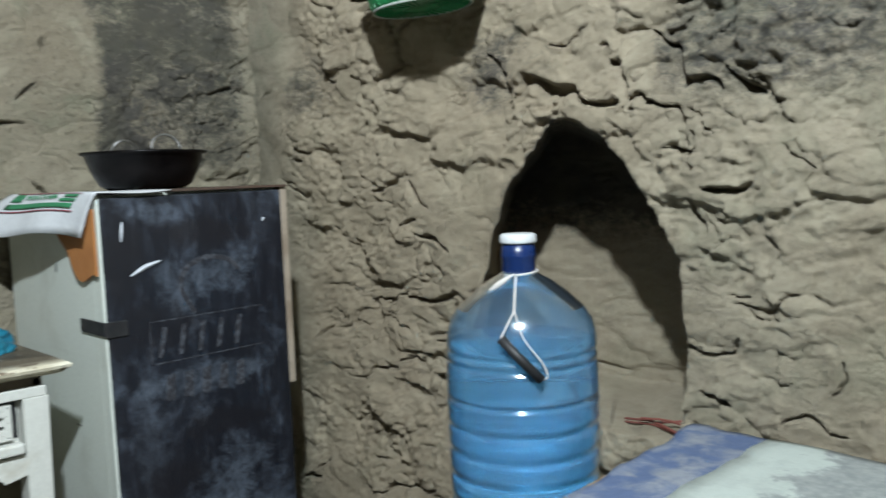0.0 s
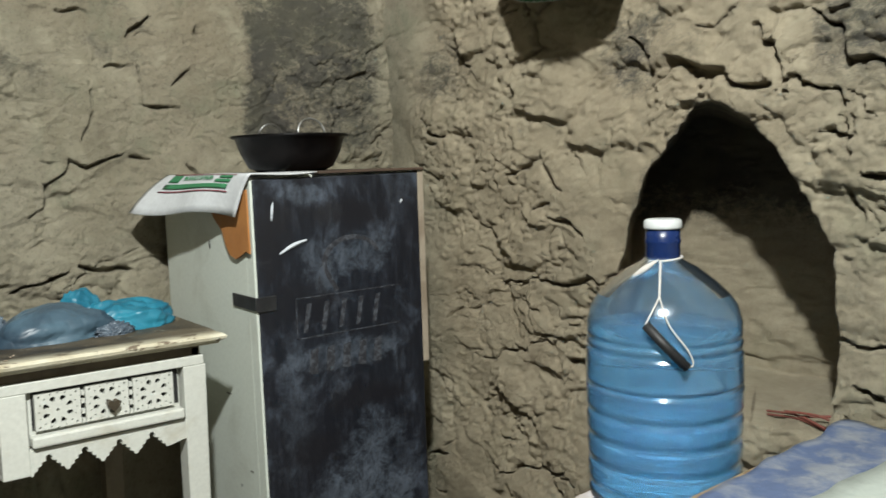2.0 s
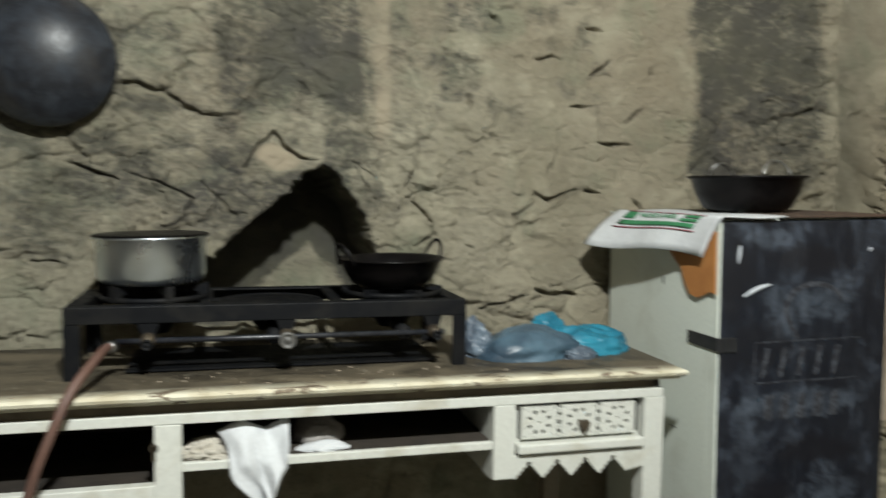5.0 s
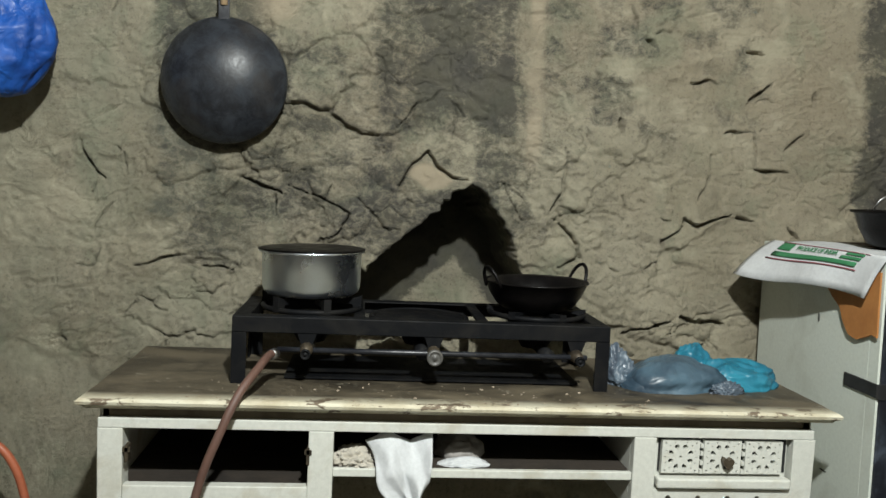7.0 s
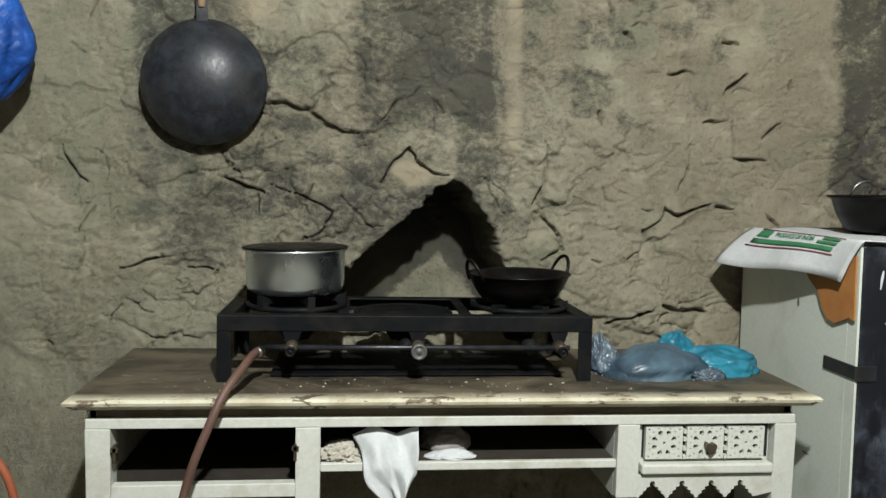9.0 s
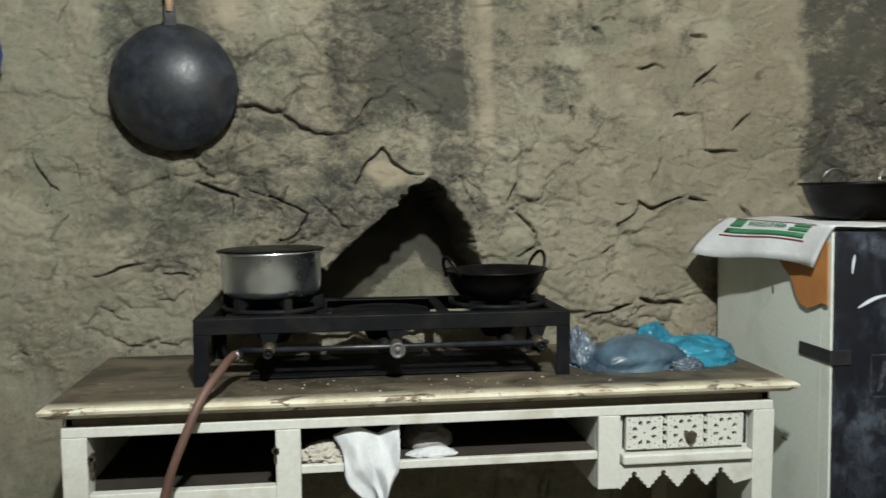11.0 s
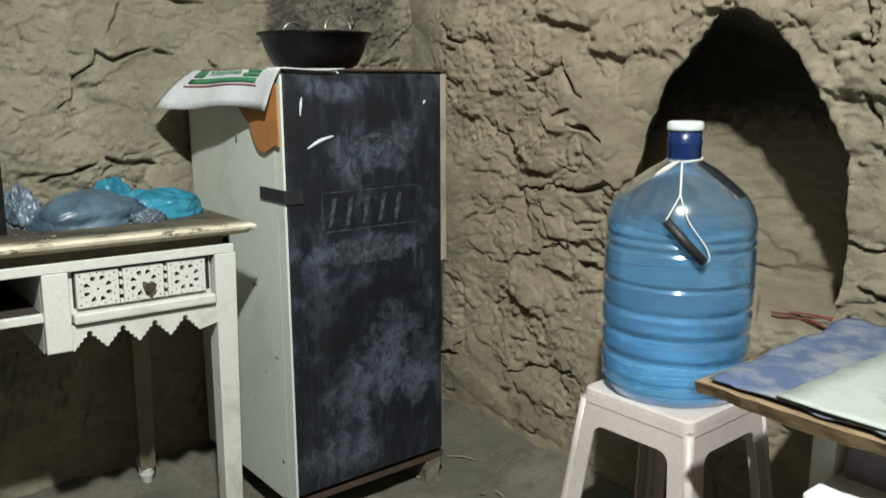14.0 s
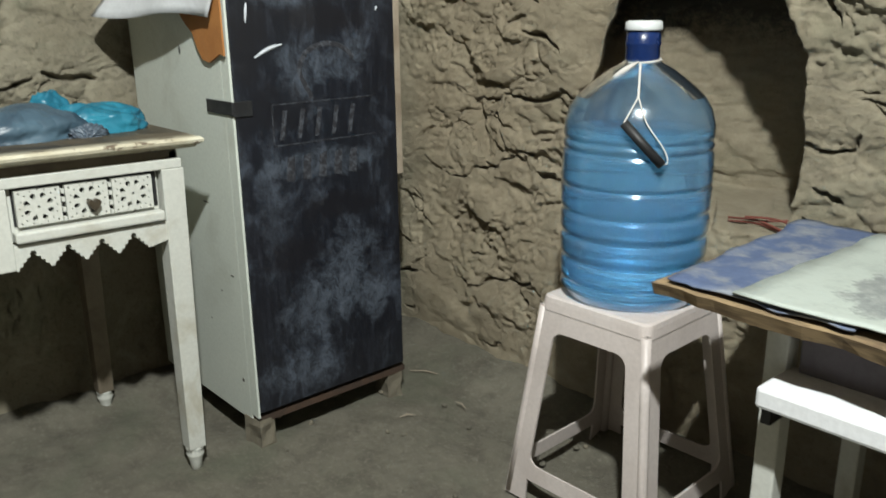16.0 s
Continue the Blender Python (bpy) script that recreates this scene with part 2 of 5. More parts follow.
def spline(points, steps=8):
    """Catmull-Rom through points."""
    p = [Vector(q) for q in points]
    p = [2 * p[0] - p[1]] + p + [2 * p[-1] - p[-2]]
    out = []
    for i in range(1, len(p) - 2):
        for k in range(steps):
            t = k / steps
            a, b, c, d = p[i - 1:i + 3]
            out.append(0.5 * (2 * b + (c - a) * t + (2 * a - 5 * b + 4 * c - d) * t * t + (3 * b - a - 3 * c + d) * t ** 3))
    return out + [p[-2]]


def prism(outline, y0, y1, bm=None):
    """An (x, z) outline pushed through from y0 to y1."""
    bm = bm or bmesh.new()
    a = [bm.verts.new((x, y0, z)) for x, z in outline]
    b = [bm.verts.new((x, y1, z)) for x, z in outline]
    n = len(outline)
    bm.faces.new(a)
    bm.faces.new(b[::-1])
    for i in range(n):
        bm.faces.new((a[i], b[i], b[(i + 1) % n], a[(i + 1) % n]))
    return bm


# ---- mud walls: a relief of clods, cracks and hollows ----
TABLE = np.random.RandomState(5).rand(512, 512)


def vnoise(x, y, seed=0):
    xi, yi = np.floor(x).astype(int), np.floor(y).astype(int)
    fx, fy = x - xi, y - yi
    fx, fy = fx * fx * (3 - 2 * fx), fy * fy * (3 - 2 * fy)
    at = lambda i, j: TABLE[(xi + i + seed * 37) % 512, (yi + j + seed * 91) % 512]
    return (at(0, 0) * (1 - fx) + at(1, 0) * fx) * (1 - fy) + (at(0, 1) * (1 - fx) + at(1, 1) * fx) * fy


def fbm(x, y, octaves=4, seed=0):
    total, amp, size = 0, 1.0, 0
    for k in range(octaves):
        total, size = total + amp * (vnoise(x * 2 ** k, y * 2 ** k, seed + k) - 0.5), size + amp
        amp *= 0.5
    return total / size * 2


def cells(x, y, seed=0):
    """Distance to the nearest and second nearest scattered point, and the nearest one's random number."""
    xi, yi = np.floor(x).astype(int), np.floor(y).astype(int)
    f1, f2, own, du, dv = np.full(x.shape, 9.0), np.full(x.shape, 9.0), np.zeros(x.shape), np.zeros(x.shape), np.zeros(x.shape)
    for i in (-1, 0, 1):
        for j in (-1, 0, 1):
            a, b = (xi + i + seed * 53) % 512, (yi + j + seed * 29) % 512
            ox, oy = x - xi - i - TABLE[a, b], y - yi - j - TABLE[b, a]
            d = np.hypot(ox, oy)
            near = d < f1
            f2 = np.where(near, f1, np.minimum(f2, d))
            own = np.where(near, TABLE[(a + 7) % 512, (b + 3) % 512], own)
            du, dv = np.where(near, ox, du), np.where(near, oy, dv)
            f1 = np.where(near, d, f1)
    return f1, f2, own, du, dv


def step(a, b, x):
    t = np.clip((x - a) / (b - a), 0, 1)
    return t * t * (3 - 2 * t)


def crack_lines(u, v, lines, wobble, seed=3):
    """Depth of all broken lines: 1 in a crack, 0 away from it."""
    wu = u + wobble * fbm(u * 16, v * 16, 5, seed)
    wv = v + wobble * fbm(u * 16, v * 16, 5, seed + 9)
    best = np.zeros(u.shape)
    for width, points in lines:
        xs, ys = [p[0] for p in points], [p[1] for p in points]
        near = (wu > min(xs) - 0.03) & (wu < max(xs) + 0.03) & (wv > min(ys) - 0.03) & (wv < max(ys) + 0.03)
        pu, pv, n = wu[near], wv[near], len(points) - 1
        top = np.zeros(pu.shape)
        for k, ((a, b), (c, d)) in enumerate(zip(points, points[1:])):
            t = np.clip(((pu - a) * (c - a) + (pv - b) * (d - b)) / ((c - a) ** 2 + (d - b) ** 2), 0, 1)
            dist = np.hypot(pu - a - t * (c - a), pv - b - t * (d - b))
            taper = 1 - 0.6 * np.abs((k + t) / n - 0.5) * 2
            top = np.maximum(top, 1 - step(0.25, 1.0, dist / (0.8 * width * taper)))
        best[near] = np.maximum(best[near], top)
    return best


def short_cracks(count, u0, u1, v0, v1, seed, thin, thick):
    """Many short jagged cracks, scattered by chance."""
    rnd = random.Random(seed)
    out = []
    for _ in range(count):
        u, v, a = rnd.uniform(u0, u1), rnd.uniform(v0, v1), rnd.choice((0.0, 0.3, -0.5, 1.3, 2.6)) + rnd.uniform(-0.4, 0.4)
        line = [(u, v)]
        for _ in range(rnd.randint(2, 5)):
            a += rnd.uniform(-0.9, 0.9)
            n = rnd.uniform(0.012, 0.032)
            u, v = u + n * math.cos(a), v + n * math.sin(a)
            line.append((u, v))
        out.append((rnd.uniform(thin, thick), line))
    return out


def stretch_steps(lo, hi, a, b, fine, coarse):
    """Steps from lo to hi, close together between a and b."""
    parts = [np.linspace(lo, a, max(2, int((a - lo) / coarse)), endpoint=False), np.linspace(a, b, int((b - a) / fine), endpoint=False), np.linspace(b, hi, max(2, int((hi - b) / coarse)))]
    return np.concatenate(parts)


def relief_wall(name, us, vs, relief, place, back):
    """A wall as a solid: a front of hills and hollows, and a plain back. relief(u, v) gives height and stains."""
    nu, nv = len(us), len(vs)
    u, v = np.meshgrid(us, vs, indexing="ij")
    h, stains = relief(u, v)
    co = place(u + stains.pop("shift", 0), v, h).reshape(-1, 3)
    idx = np.arange(nu * nv).reshape(nu, nv)
    quads = np.stack([idx[:-1, :-1], idx[1:, :-1], idx[1:, 1:], idx[:-1, 1:]], -1).reshape(-1, 4)
    rim = np.r_[idx[:, 0], idx[-1, 1:], idx[-2::-1, -1], idx[0, -2:0:-1]]
    rear = place(u.ravel()[rim], v.ravel()[rim], np.full(len(rim), back))
    k = np.arange(len(rim))
    nxt = (k + 1) % len(rim)
    sides = np.stack([rim[k], len(co) + k, len(co) + nxt, rim[nxt]], -1)
    corner = [0, nu - 1, nu + nv - 2, 2 * nu + nv - 3]
    faces = np.r_[quads, sides, [[len(co) + c for c in corner]]]
    me = bpy.data.meshes.new(name)
    allco = np.r_[co, rear]
    me.from_pydata(allco.tolist(), [], faces.tolist())
    for key, values in stains.items():
        a = me.attributes.new(key, "FLOAT", "POINT")
        a.data.foreach_set("value", np.r_[values.ravel(), np.zeros(len(rim))].astype(np.float32))
    me.materials.append(MUD)
    me.update()
    me.shade_smooth()
    return new(name, me)


def plates(u, v, su, sv, seed, depth, tilt, gap, width, share):
    """Slabs of dried mud: each at its own height, leaning out at the foot, with a few open joints between them."""
    wu = 0.45 * fbm(u * 0.8 / su, v * 0.8 / sv, 3, seed) + 0.20 * fbm(u * 4 / su, v * 4 / sv, 3, seed + 3)
    wv = 0.45 * fbm(u * 0.8 / su, v * 0.8 / sv, 3, seed + 20) + 0.20 * fbm(u * 4 / su, v * 4 / sv, 3, seed + 23)
    f1, f2, own, du, dv = cells(u / su + wu, v / sv + wv, seed)
    rim = f2 - f1
    lean = -dv * (1.3 * (own * 7 % 1) - 0.2) + du * (own * 37 % 1 - 0.5) * 1.5
    body = (depth * (own - 0.5) + tilt * lean) * step(0.0, 0.14, rim) - 0.35 * depth * (1 - step(0.0, 0.5, rim)) ** 2
    shut = vnoise(u * 0.7 / su, v * 0.7 / sv, seed + 5) * 0.7 + vnoise(u * 2.5 / su, v * 2.5 / sv, seed + 6) * 0.3
    return body - gap * step(1 - share, 1.12 - share, shut) * (1 - step(0.2 * width, width, rim))


def grit(u, v, seed):
    """Crumbs, pits and straw marks of the torn mud."""
    patch = step(0.38, 0.66, 0.6 * vnoise(u * 5, v * 5, seed + 15) + 0.4 * vnoise(u * 14, v * 14, seed + 16))
    pits = step(0.66, 0.76, vnoise(u * 55 + 2 * fbm(u * 30, v * 30, 2, seed + 6), v * 75 + 2 * fbm(u * 30, v * 30, 2, seed + 7), seed + 3)) * step(0.45, 0.6, vnoise(u * 8, v * 8, seed + 4))
    grains = 0.45 - cells(u * 48, v * 56, seed + 13)[0]
    lumps = np.maximum(0, 0.34 - cells(u * 20, v * 24, seed + 11)[0])
    return patch * (0.005 * grains + 0.020 * lumps) + (0.3 + 0.7 * patch) * 0.0035 * fbm(u * 70, v * 80, 2, seed + 5) - 0.006 * pits * (0.25 + 0.75 * patch)


LEFT_CREVICES = (
    (0.014, ((-1.585, 1.063), (-1.492, 1.08), (-1.439, 1.112))),
    (0.012, ((-1.443, 1.101), (-1.395, 1.05), (-1.363, 1.026))),
    (0.009, ((-1.486, 0.974), (-1.414, 0.991))),
    (0.012, ((-1.432, 0.945), (-1.357, 0.931), (-1.305, 0.911))),
    (0.011, ((-1.641, 0.777), (-1.505, 0.78), (-1.402, 0.775), (-1.268, 0.801), (-1.18, 0.831))),
    (0.006, ((-1.599, 0.776), (-1.53, 0.718), (-1.49, 0.646), (-1.404, 0.62))),
    (0.007, ((-1.753, 0.535), (-1.653, 0.549), (-1.581, 0.577), (-1.449, 0.616))),
    (0.011, ((-1.387, 0.525), (-1.377, 0.586), (-1.289, 0.593))),
    (0.007, ((-1.944, 0.512), (-1.892, 0.45), (-1.822, 0.382))),
    (0.012, ((-1.908, 1.234), (-1.848, 1.188), (-1.786, 1.177))),
    (0.008, ((-1.775, 1.427), (-1.722, 1.397), (-1.66, 1.305))),
    (0.012, ((-1.953, 0.174), (-1.857, 0.21))),
    (0.01, ((-1.279, 0.746), (-1.253, 0.693), (-1.273, 0.634))),
)
ARCH_CREVICES = (
    (0.014, ((-0.864, 1.347), (-0.818, 1.305), (-0.799, 1.263), (-0.771, 1.211))),
    (0.018, ((-0.739, 1.35), (-0.683, 1.317), (-0.66, 1.26), (-0.614, 1.23))),
    (0.009, ((-0.782, 1.231), (-0.712, 1.214), (-0.682, 1.209), (-0.666, 1.174), (-0.665, 1.087))),
    (0.011, ((-0.669, 1.035), (-0.65, 1.005), (-0.624, 0.962))),
    (0.016, ((-0.638, 1.064), (-0.6, 1.06), (-0.569, 1.073))),
    (0.013, ((-0.594, 1.269), (-0.564, 1.254), (-0.532, 1.242))),
    (0.01, ((-0.71, 1.356), (-0.652, 1.37))),
    (0.028, ((-1.097, 1.258), (-1.044, 1.284), (-0.98, 1.268), (-0.932, 1.268), (-0.893, 1.239), (-0.803, 1.224))),
    (0.006, ((-0.992, 1.354), (-0.937, 1.381), (-0.891, 1.4))),
    (0.01, ((-0.681, 0.75), (-0.617, 0.747), (-0.568, 0.773))),
    (0.01, ((-0.646, 0.648), (-0.616, 0.629), (-0.596, 0.627))),
    (0.012, ((-0.704, 1.122), (-0.661, 1.113))),
    (0.009, ((-1.166, 1.394), (-1.135, 1.339), (-1.105, 1.286))),
)
FOOT_CREVICES = (
    (0.01, ((-1.684, 0.239), (-1.589, 0.226), (-1.521, 0.257), (-1.445, 0.273))),
    (0.012, ((-1.445, 0.273), (-1.372, 0.284), (-1.307, 0.254))),
    (0.005, ((-1.44, 0.273), (-1.405, 0.221), (-1.363, 0.158))),
    (0.01, ((-1.762, -0.041), (-1.679, -0.019))),
    (0.007, ((-1.626, 0.329), (-1.579, 0.315))),
)
HEARTH_CRACKS = (
    (0.011, ((-0.498, 1.216), (-0.457, 1.186), (-0.406, 1.176))),
    (0.0042, ((-0.388, 1.195), (-0.333, 1.167), (-0.277, 1.147), (-0.239, 1.125), (-0.248, 1.09), (-0.304, 1.05))),
    (0.005, ((-0.423, 1.173), (-0.422, 1.114))),
    (0.0055, ((-0.892, 1.295), (-0.873, 1.248), (-0.854, 1.214), (-0.832, 1.19))),
    (0.005, ((-0.854, 1.207), (-0.868, 1.152))),
    (0.006, ((-0.758, 0.984), (-0.636, 1.009))),
    (0.006, ((-0.596, 0.978), (-0.52, 0.974))),
    (0.007, ((-0.115, 1.199), (-0.08, 1.257), (-0.044, 1.282), (-0.001, 1.237), (0.029, 1.216), (0.065, 1.218))),
    (0.007, ((0.315, 1.315), (0.322, 1.257), (0.315, 1.199), (0.287, 1.143))),
    (0.008, ((0.31, 1.119), (0.341, 1.08), (0.368, 1.024), (0.309, 1.001))),
)
PLATE_CRACKS = (
    (0.012, ((0.46, 1.384), (0.467, 1.348))),
    (0.008, ((0.472, 1.677), (0.48, 1.613))),
    (0.012, ((0.511, 1.593), (0.542, 1.57))),
    (0.009, ((0.635, 1.145), (0.682, 1.116), (0.728, 1.13), (0.777, 1.149))),
    (0.006, ((0.638, 1.142), (0.63, 1.108), (0.585, 1.078), (0.578, 1.025), (0.545, 0.995))),
    (0.008, ((0.798, 1.145), (0.856, 1.132))),
    (0.005, ((0.833, 1.378), (0.838, 1.285))),
    (0.009, ((0.838, 1.275), (0.886, 1.268), (0.937, 1.272))),
    (0.006, ((0.749, 1.362), (0.818, 1.377))),
    (0.01, ((0.807, 1.441), (0.836, 1.471), (0.866, 1.491))),
    (0.007, ((0.643, 1.49), (0.721, 1.489))),
    (0.01, ((0.986, 1.478), (0.996, 1.442))),
    (0.005, ((0.703, 1.339), (0.704, 1.25), (0.676, 1.19))),
    (0.007, ((0.922, 1.329), (0.967, 1.365))),
    (0.01, ((0.939, 1.119), (0.97, 1.086))),
    (0.01, ((0.798, 1.582), (0.84, 1.576))),
)
LEDGE_CRACKS = (
    (0.009, ((0.495, 0.829), (0.578, 0.848), (0.623, 0.856))),
    (0.015, ((0.646, 0.869), (0.709, 0.855), (0.774, 0.846))),
)


def relief_north(u, v):
    broken = 0.6 * vnoise(u * 3.2, v * 3.2, 74) + 0.4 * vnoise(u * 8, v * 8, 75)
    rough = step(-2.02, -1.60, u + 0.15 * fbm(u * 3, v * 3, 3, 71)) * (0.25 + 0.75 * step(0.30, 0.62, broken + 0.16 * step(0.6, 1.0, v)))
    rough = rough * step(-0.05, 0.40, v) * (1 - 0.5 * step(-0.95, -0.6, u) * (1 - step(0.6, 1.0, v)))
    h = 0.045 * fbm(u * 1.6, v * 1.6, 3, 1) + 0.024 * fbm(u * 5, v * 5, 3, 2)
    h = h + (0.25 + 0.75 * rough) * plates(u, v, 0.20, 0.145, 2, 0.019, 0.022, 0.014, 0.050, 0.36)
    h = h + (0.10 + 0.90 * rough) * plates(u, v, 0.090, 0.070, 8, 0.007, 0.009, 0.009, 0.08, 0.32)
    h = h + (0.06 + 0.40 * rough) * plates(u, v, 0.036, 0.027, 14, 0.003, 0.005, 0.004, 0.14, 0.40) + (0.42 + 0.85 * rough) * grit(u, v, 15)
    h = h - 0.036 * crack_lines(u, v, LEFT_CREVICES + FOOT_CREVICES, 0.036) - 0.042 * crack_lines(u, v, ARCH_CREVICES, 0.038)
    h = h - 0.016 * crack_lines(u, v, short_cracks(46, -2.0, -0.25, 0.05, 1.6, 6, 0.004, 0.009), 0.012, 5)
    # arched hollow, flared on one side, with a slab hanging over its crown
    uu, vv = u + 0.020 * fbm(u * 9, v * 9, 5, 31), v + 0.022 * fbm(u * 9, v * 9, 5, 33)
    drop = np.clip(1.212 - vv, 0, 1)
    left = -0.995 - 0.36 * drop ** 0.62 * step(-0.02, 0.16, drop)
    right = -0.985 + 0.29 * np.clip(drop / 0.30, 0, 1) ** 0.50
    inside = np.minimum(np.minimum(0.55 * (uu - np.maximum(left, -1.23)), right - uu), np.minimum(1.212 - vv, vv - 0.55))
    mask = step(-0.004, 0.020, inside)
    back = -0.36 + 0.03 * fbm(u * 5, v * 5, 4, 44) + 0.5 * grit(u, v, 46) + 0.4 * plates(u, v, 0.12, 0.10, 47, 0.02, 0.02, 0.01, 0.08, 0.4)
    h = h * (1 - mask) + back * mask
    # upper hollow darkened: some soot, with the arch's shadow painted in
    soot_shade = 1.1 * step(-0.03, 0.03, inside) * step(0.84, 1.05, v + 0.07 * fbm(u * 5, v * 5, 3, 50))
    grime = 0.58 * step(-0.02, 0.40, fbm(u * 3, v * 3, 4, 52) + 0.45 * step(-0.85, -0.55, u)) * step(1.12, 1.32, v)
    grime = np.maximum(grime, 0.55 * np.exp(-((u + 1.17) / 0.05) ** 2 - ((v - 1.33) / 0.09) ** 2))
    return h, {"soot_shade": np.maximum(soot_shade, grime), "ochre": np.zeros(u.shape), "warm": step(-2.1, -1.75, u) * (1 - 0.45 * step(-1.0, -0.6, u)), "damp": 0.5 * step(1.25, 1.5, v) * step(-0.75, -0.45, u), "shift": -0.30 * mask * (1 - 0.75 * step(-1.0, -0.72, u))}


def relief_west(u, v):
    h = 0.028 * fbm(u * 1.4, v * 1.4, 3, 4) + 0.012 * fbm(u * 4, v * 4, 3, 5) - 0.06 * (1 - step(0.1, 0.7, v)) - 0.03 * step(0.6, 0.85, u)
    lumps = 0.45 + 0.7 * step(0.3, 0.7, vnoise(u * 2.5, v * 2.5, 60))
    lumps = lumps * (0.55 + 0.45 * step(-0.8, -0.5, u))
    h = h + lumps * plates(u, v, 0.21, 0.15, 12, 0.013, 0.014, 0.008, 0.040, 0.50)
    h = h + lumps * (plates(u, v, 0.095, 0.072, 18, 0.004, 0.005, 0.008, 0.06, 0.42) + plates(u, v, 0.040, 0.030, 19, 0.002, 0.003, 0.004, 0.12, 0.36)) + (0.25 + 0.45 * lumps) * grit(u, v, 25)
    h = h - 0.032 * crack_lines(u, v, HEARTH_CRACKS + PLATE_CRACKS + LEDGE_CRACKS, 0.014) - 0.014 * crack_lines(u, v, short_cracks(46, -1.1, 1.6, 0.75, 1.75, 8, 0.003, 0.0065), 0.014, 5)
    uu = u + 0.030 * fbm(u * 16, v * 16, 5, 61)
    vv = v + 0.030 * fbm(u * 16, v * 16, 5, 62)
    fall = 1.208 - vv
    left = 0.066 - fall * 1.16
    right = 0.066 + np.minimum(0.95 * fall, 0.10 + 0.45 * (fall - 0.105))
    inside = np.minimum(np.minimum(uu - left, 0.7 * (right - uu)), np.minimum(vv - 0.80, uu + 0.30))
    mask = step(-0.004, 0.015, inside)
    h = h * (1 - mask) + (-0.31 + 0.03 * fbm(u * 5, v * 5, 4, 64) + 0.5 * grit(u, v, 65)) * mask
    fray = 0.05 * fbm(u * 8, v * 5, 5, 66)
    band = lambda a, b, s: step(a - s, a + s, u + fray) * (1 - step(b - s, b + s, u + fray))
    blot = vnoise(u * 7, v * 9, 67) * 0.5 + vnoise(u * 19, v * 23, 70) * 0.5
    soot_shade = 0.92 * band(-0.165, 0.20, 0.03) * step(1.27, 1.42, v + 0.12 * fbm(u * 5, v * 5, 3, 68)) * (0.6 + 0.4 * step(0.3, 0.6, blot))
    soot_shade = np.maximum(soot_shade, 0.82 * band(1.115, 1.54, 0.03) * step(1.10, 1.20, v) * (0.62 + 0.38 * step(0.3, 0.6, blot)))
    # band under the hollow's edge: soot plus the edge's shadow, painted black
    soot_shade = np.maximum(soot_shade, 1.15 * mask * (1 - step(0.17, 0.24, np.minimum(1.208 - v, 1.5) - np.where(u < 0.066, 0.90, 1.17) * np.abs(u - 0.066) + 0.04 * fbm(u * 7, v * 7, 3, 69))))
    haze = step(-0.77, -0.68, u + 0.5 * fray) * (1 - step(0.10, 0.50, u)) * step(0.90, 1.15, v + 0.1 * fbm(u * 3, v * 3, 3, 73))
    soot_shade = np.maximum(soot_shade, 0.62 * np.exp(-((u + 0.57) / 0.11) ** 2 - ((v - 1.08) / 0.12) ** 2))
    haze = haze * (1 - 0.75 * step(1.50, 1.58, v) * (1 - step(-0.22, -0.16, u)) * step(-0.5, -0.4, u))
    soot_shade = np.maximum(soot_shade, 0.62 * haze * (0.45 + 0.55 * step(0.34, 0.60, blot)))
    soot_shade = np.maximum(soot_shade, 0.42 * step(0.42, 0.68, blot) * step(0.2, 0.3, u) * (1 - step(0.75, 0.95, u)) * step(1.22, 1.40, v))
    ochre = 0.72 * np.exp(-(np.abs(u - 0.228) / 0.020) ** 4) * step(1.20, 1.36, v) * (0.35 + vnoise(u * 14, v * 14, 80))
    ochre = np.maximum(ochre, step(0.25, 0.6, 1 - np.hypot((u + 0.045) / 0.075, (v - 1.225) / 0.045) + 0.5 * fbm(u * 15, v * 15, 3, 82)))
    ochre = np.maximum(ochre, 0.9 * np.exp(-((u + 0.42) / 0.05) ** 2) * step(1.56, 1.62, v))
    return h, {"soot_shade": soot_shade, "ochre": ochre, "warm": 0.25 * step(0.3, 0.8, u), "damp": 0.28 * (1 - step(-0.75, -0.35, u))}


WX, NY = -2.07, 1.60
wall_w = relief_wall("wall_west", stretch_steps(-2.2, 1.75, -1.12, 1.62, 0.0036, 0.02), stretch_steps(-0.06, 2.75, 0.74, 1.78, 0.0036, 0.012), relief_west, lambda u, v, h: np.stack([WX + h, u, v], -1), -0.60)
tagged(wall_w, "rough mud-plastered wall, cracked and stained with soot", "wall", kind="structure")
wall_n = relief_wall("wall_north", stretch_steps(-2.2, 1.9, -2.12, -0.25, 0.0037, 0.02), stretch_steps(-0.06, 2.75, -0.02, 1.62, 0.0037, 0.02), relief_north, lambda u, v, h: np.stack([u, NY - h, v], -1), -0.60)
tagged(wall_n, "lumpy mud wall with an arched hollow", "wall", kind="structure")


def plain(name, bm, material, label, category):
    return tagged(part(name, bm, material), label, category, kind="structure")


# unseen walls and ceiling close the room; plaster darkened to cut bounced light
DARK_PLASTER = worn("dark_plaster", (0.060, 0.052, 0.040), (0.030, 0.027, 0.022), 0.95, 0, 3)
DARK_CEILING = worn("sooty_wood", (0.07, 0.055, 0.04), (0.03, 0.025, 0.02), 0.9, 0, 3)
plain("wall_east", box(1.8, 2.0, -2.2, 2.2, -0.06, 2.75), DARK_PLASTER, "plain sooty mud-plastered wall closing the room", "wall")
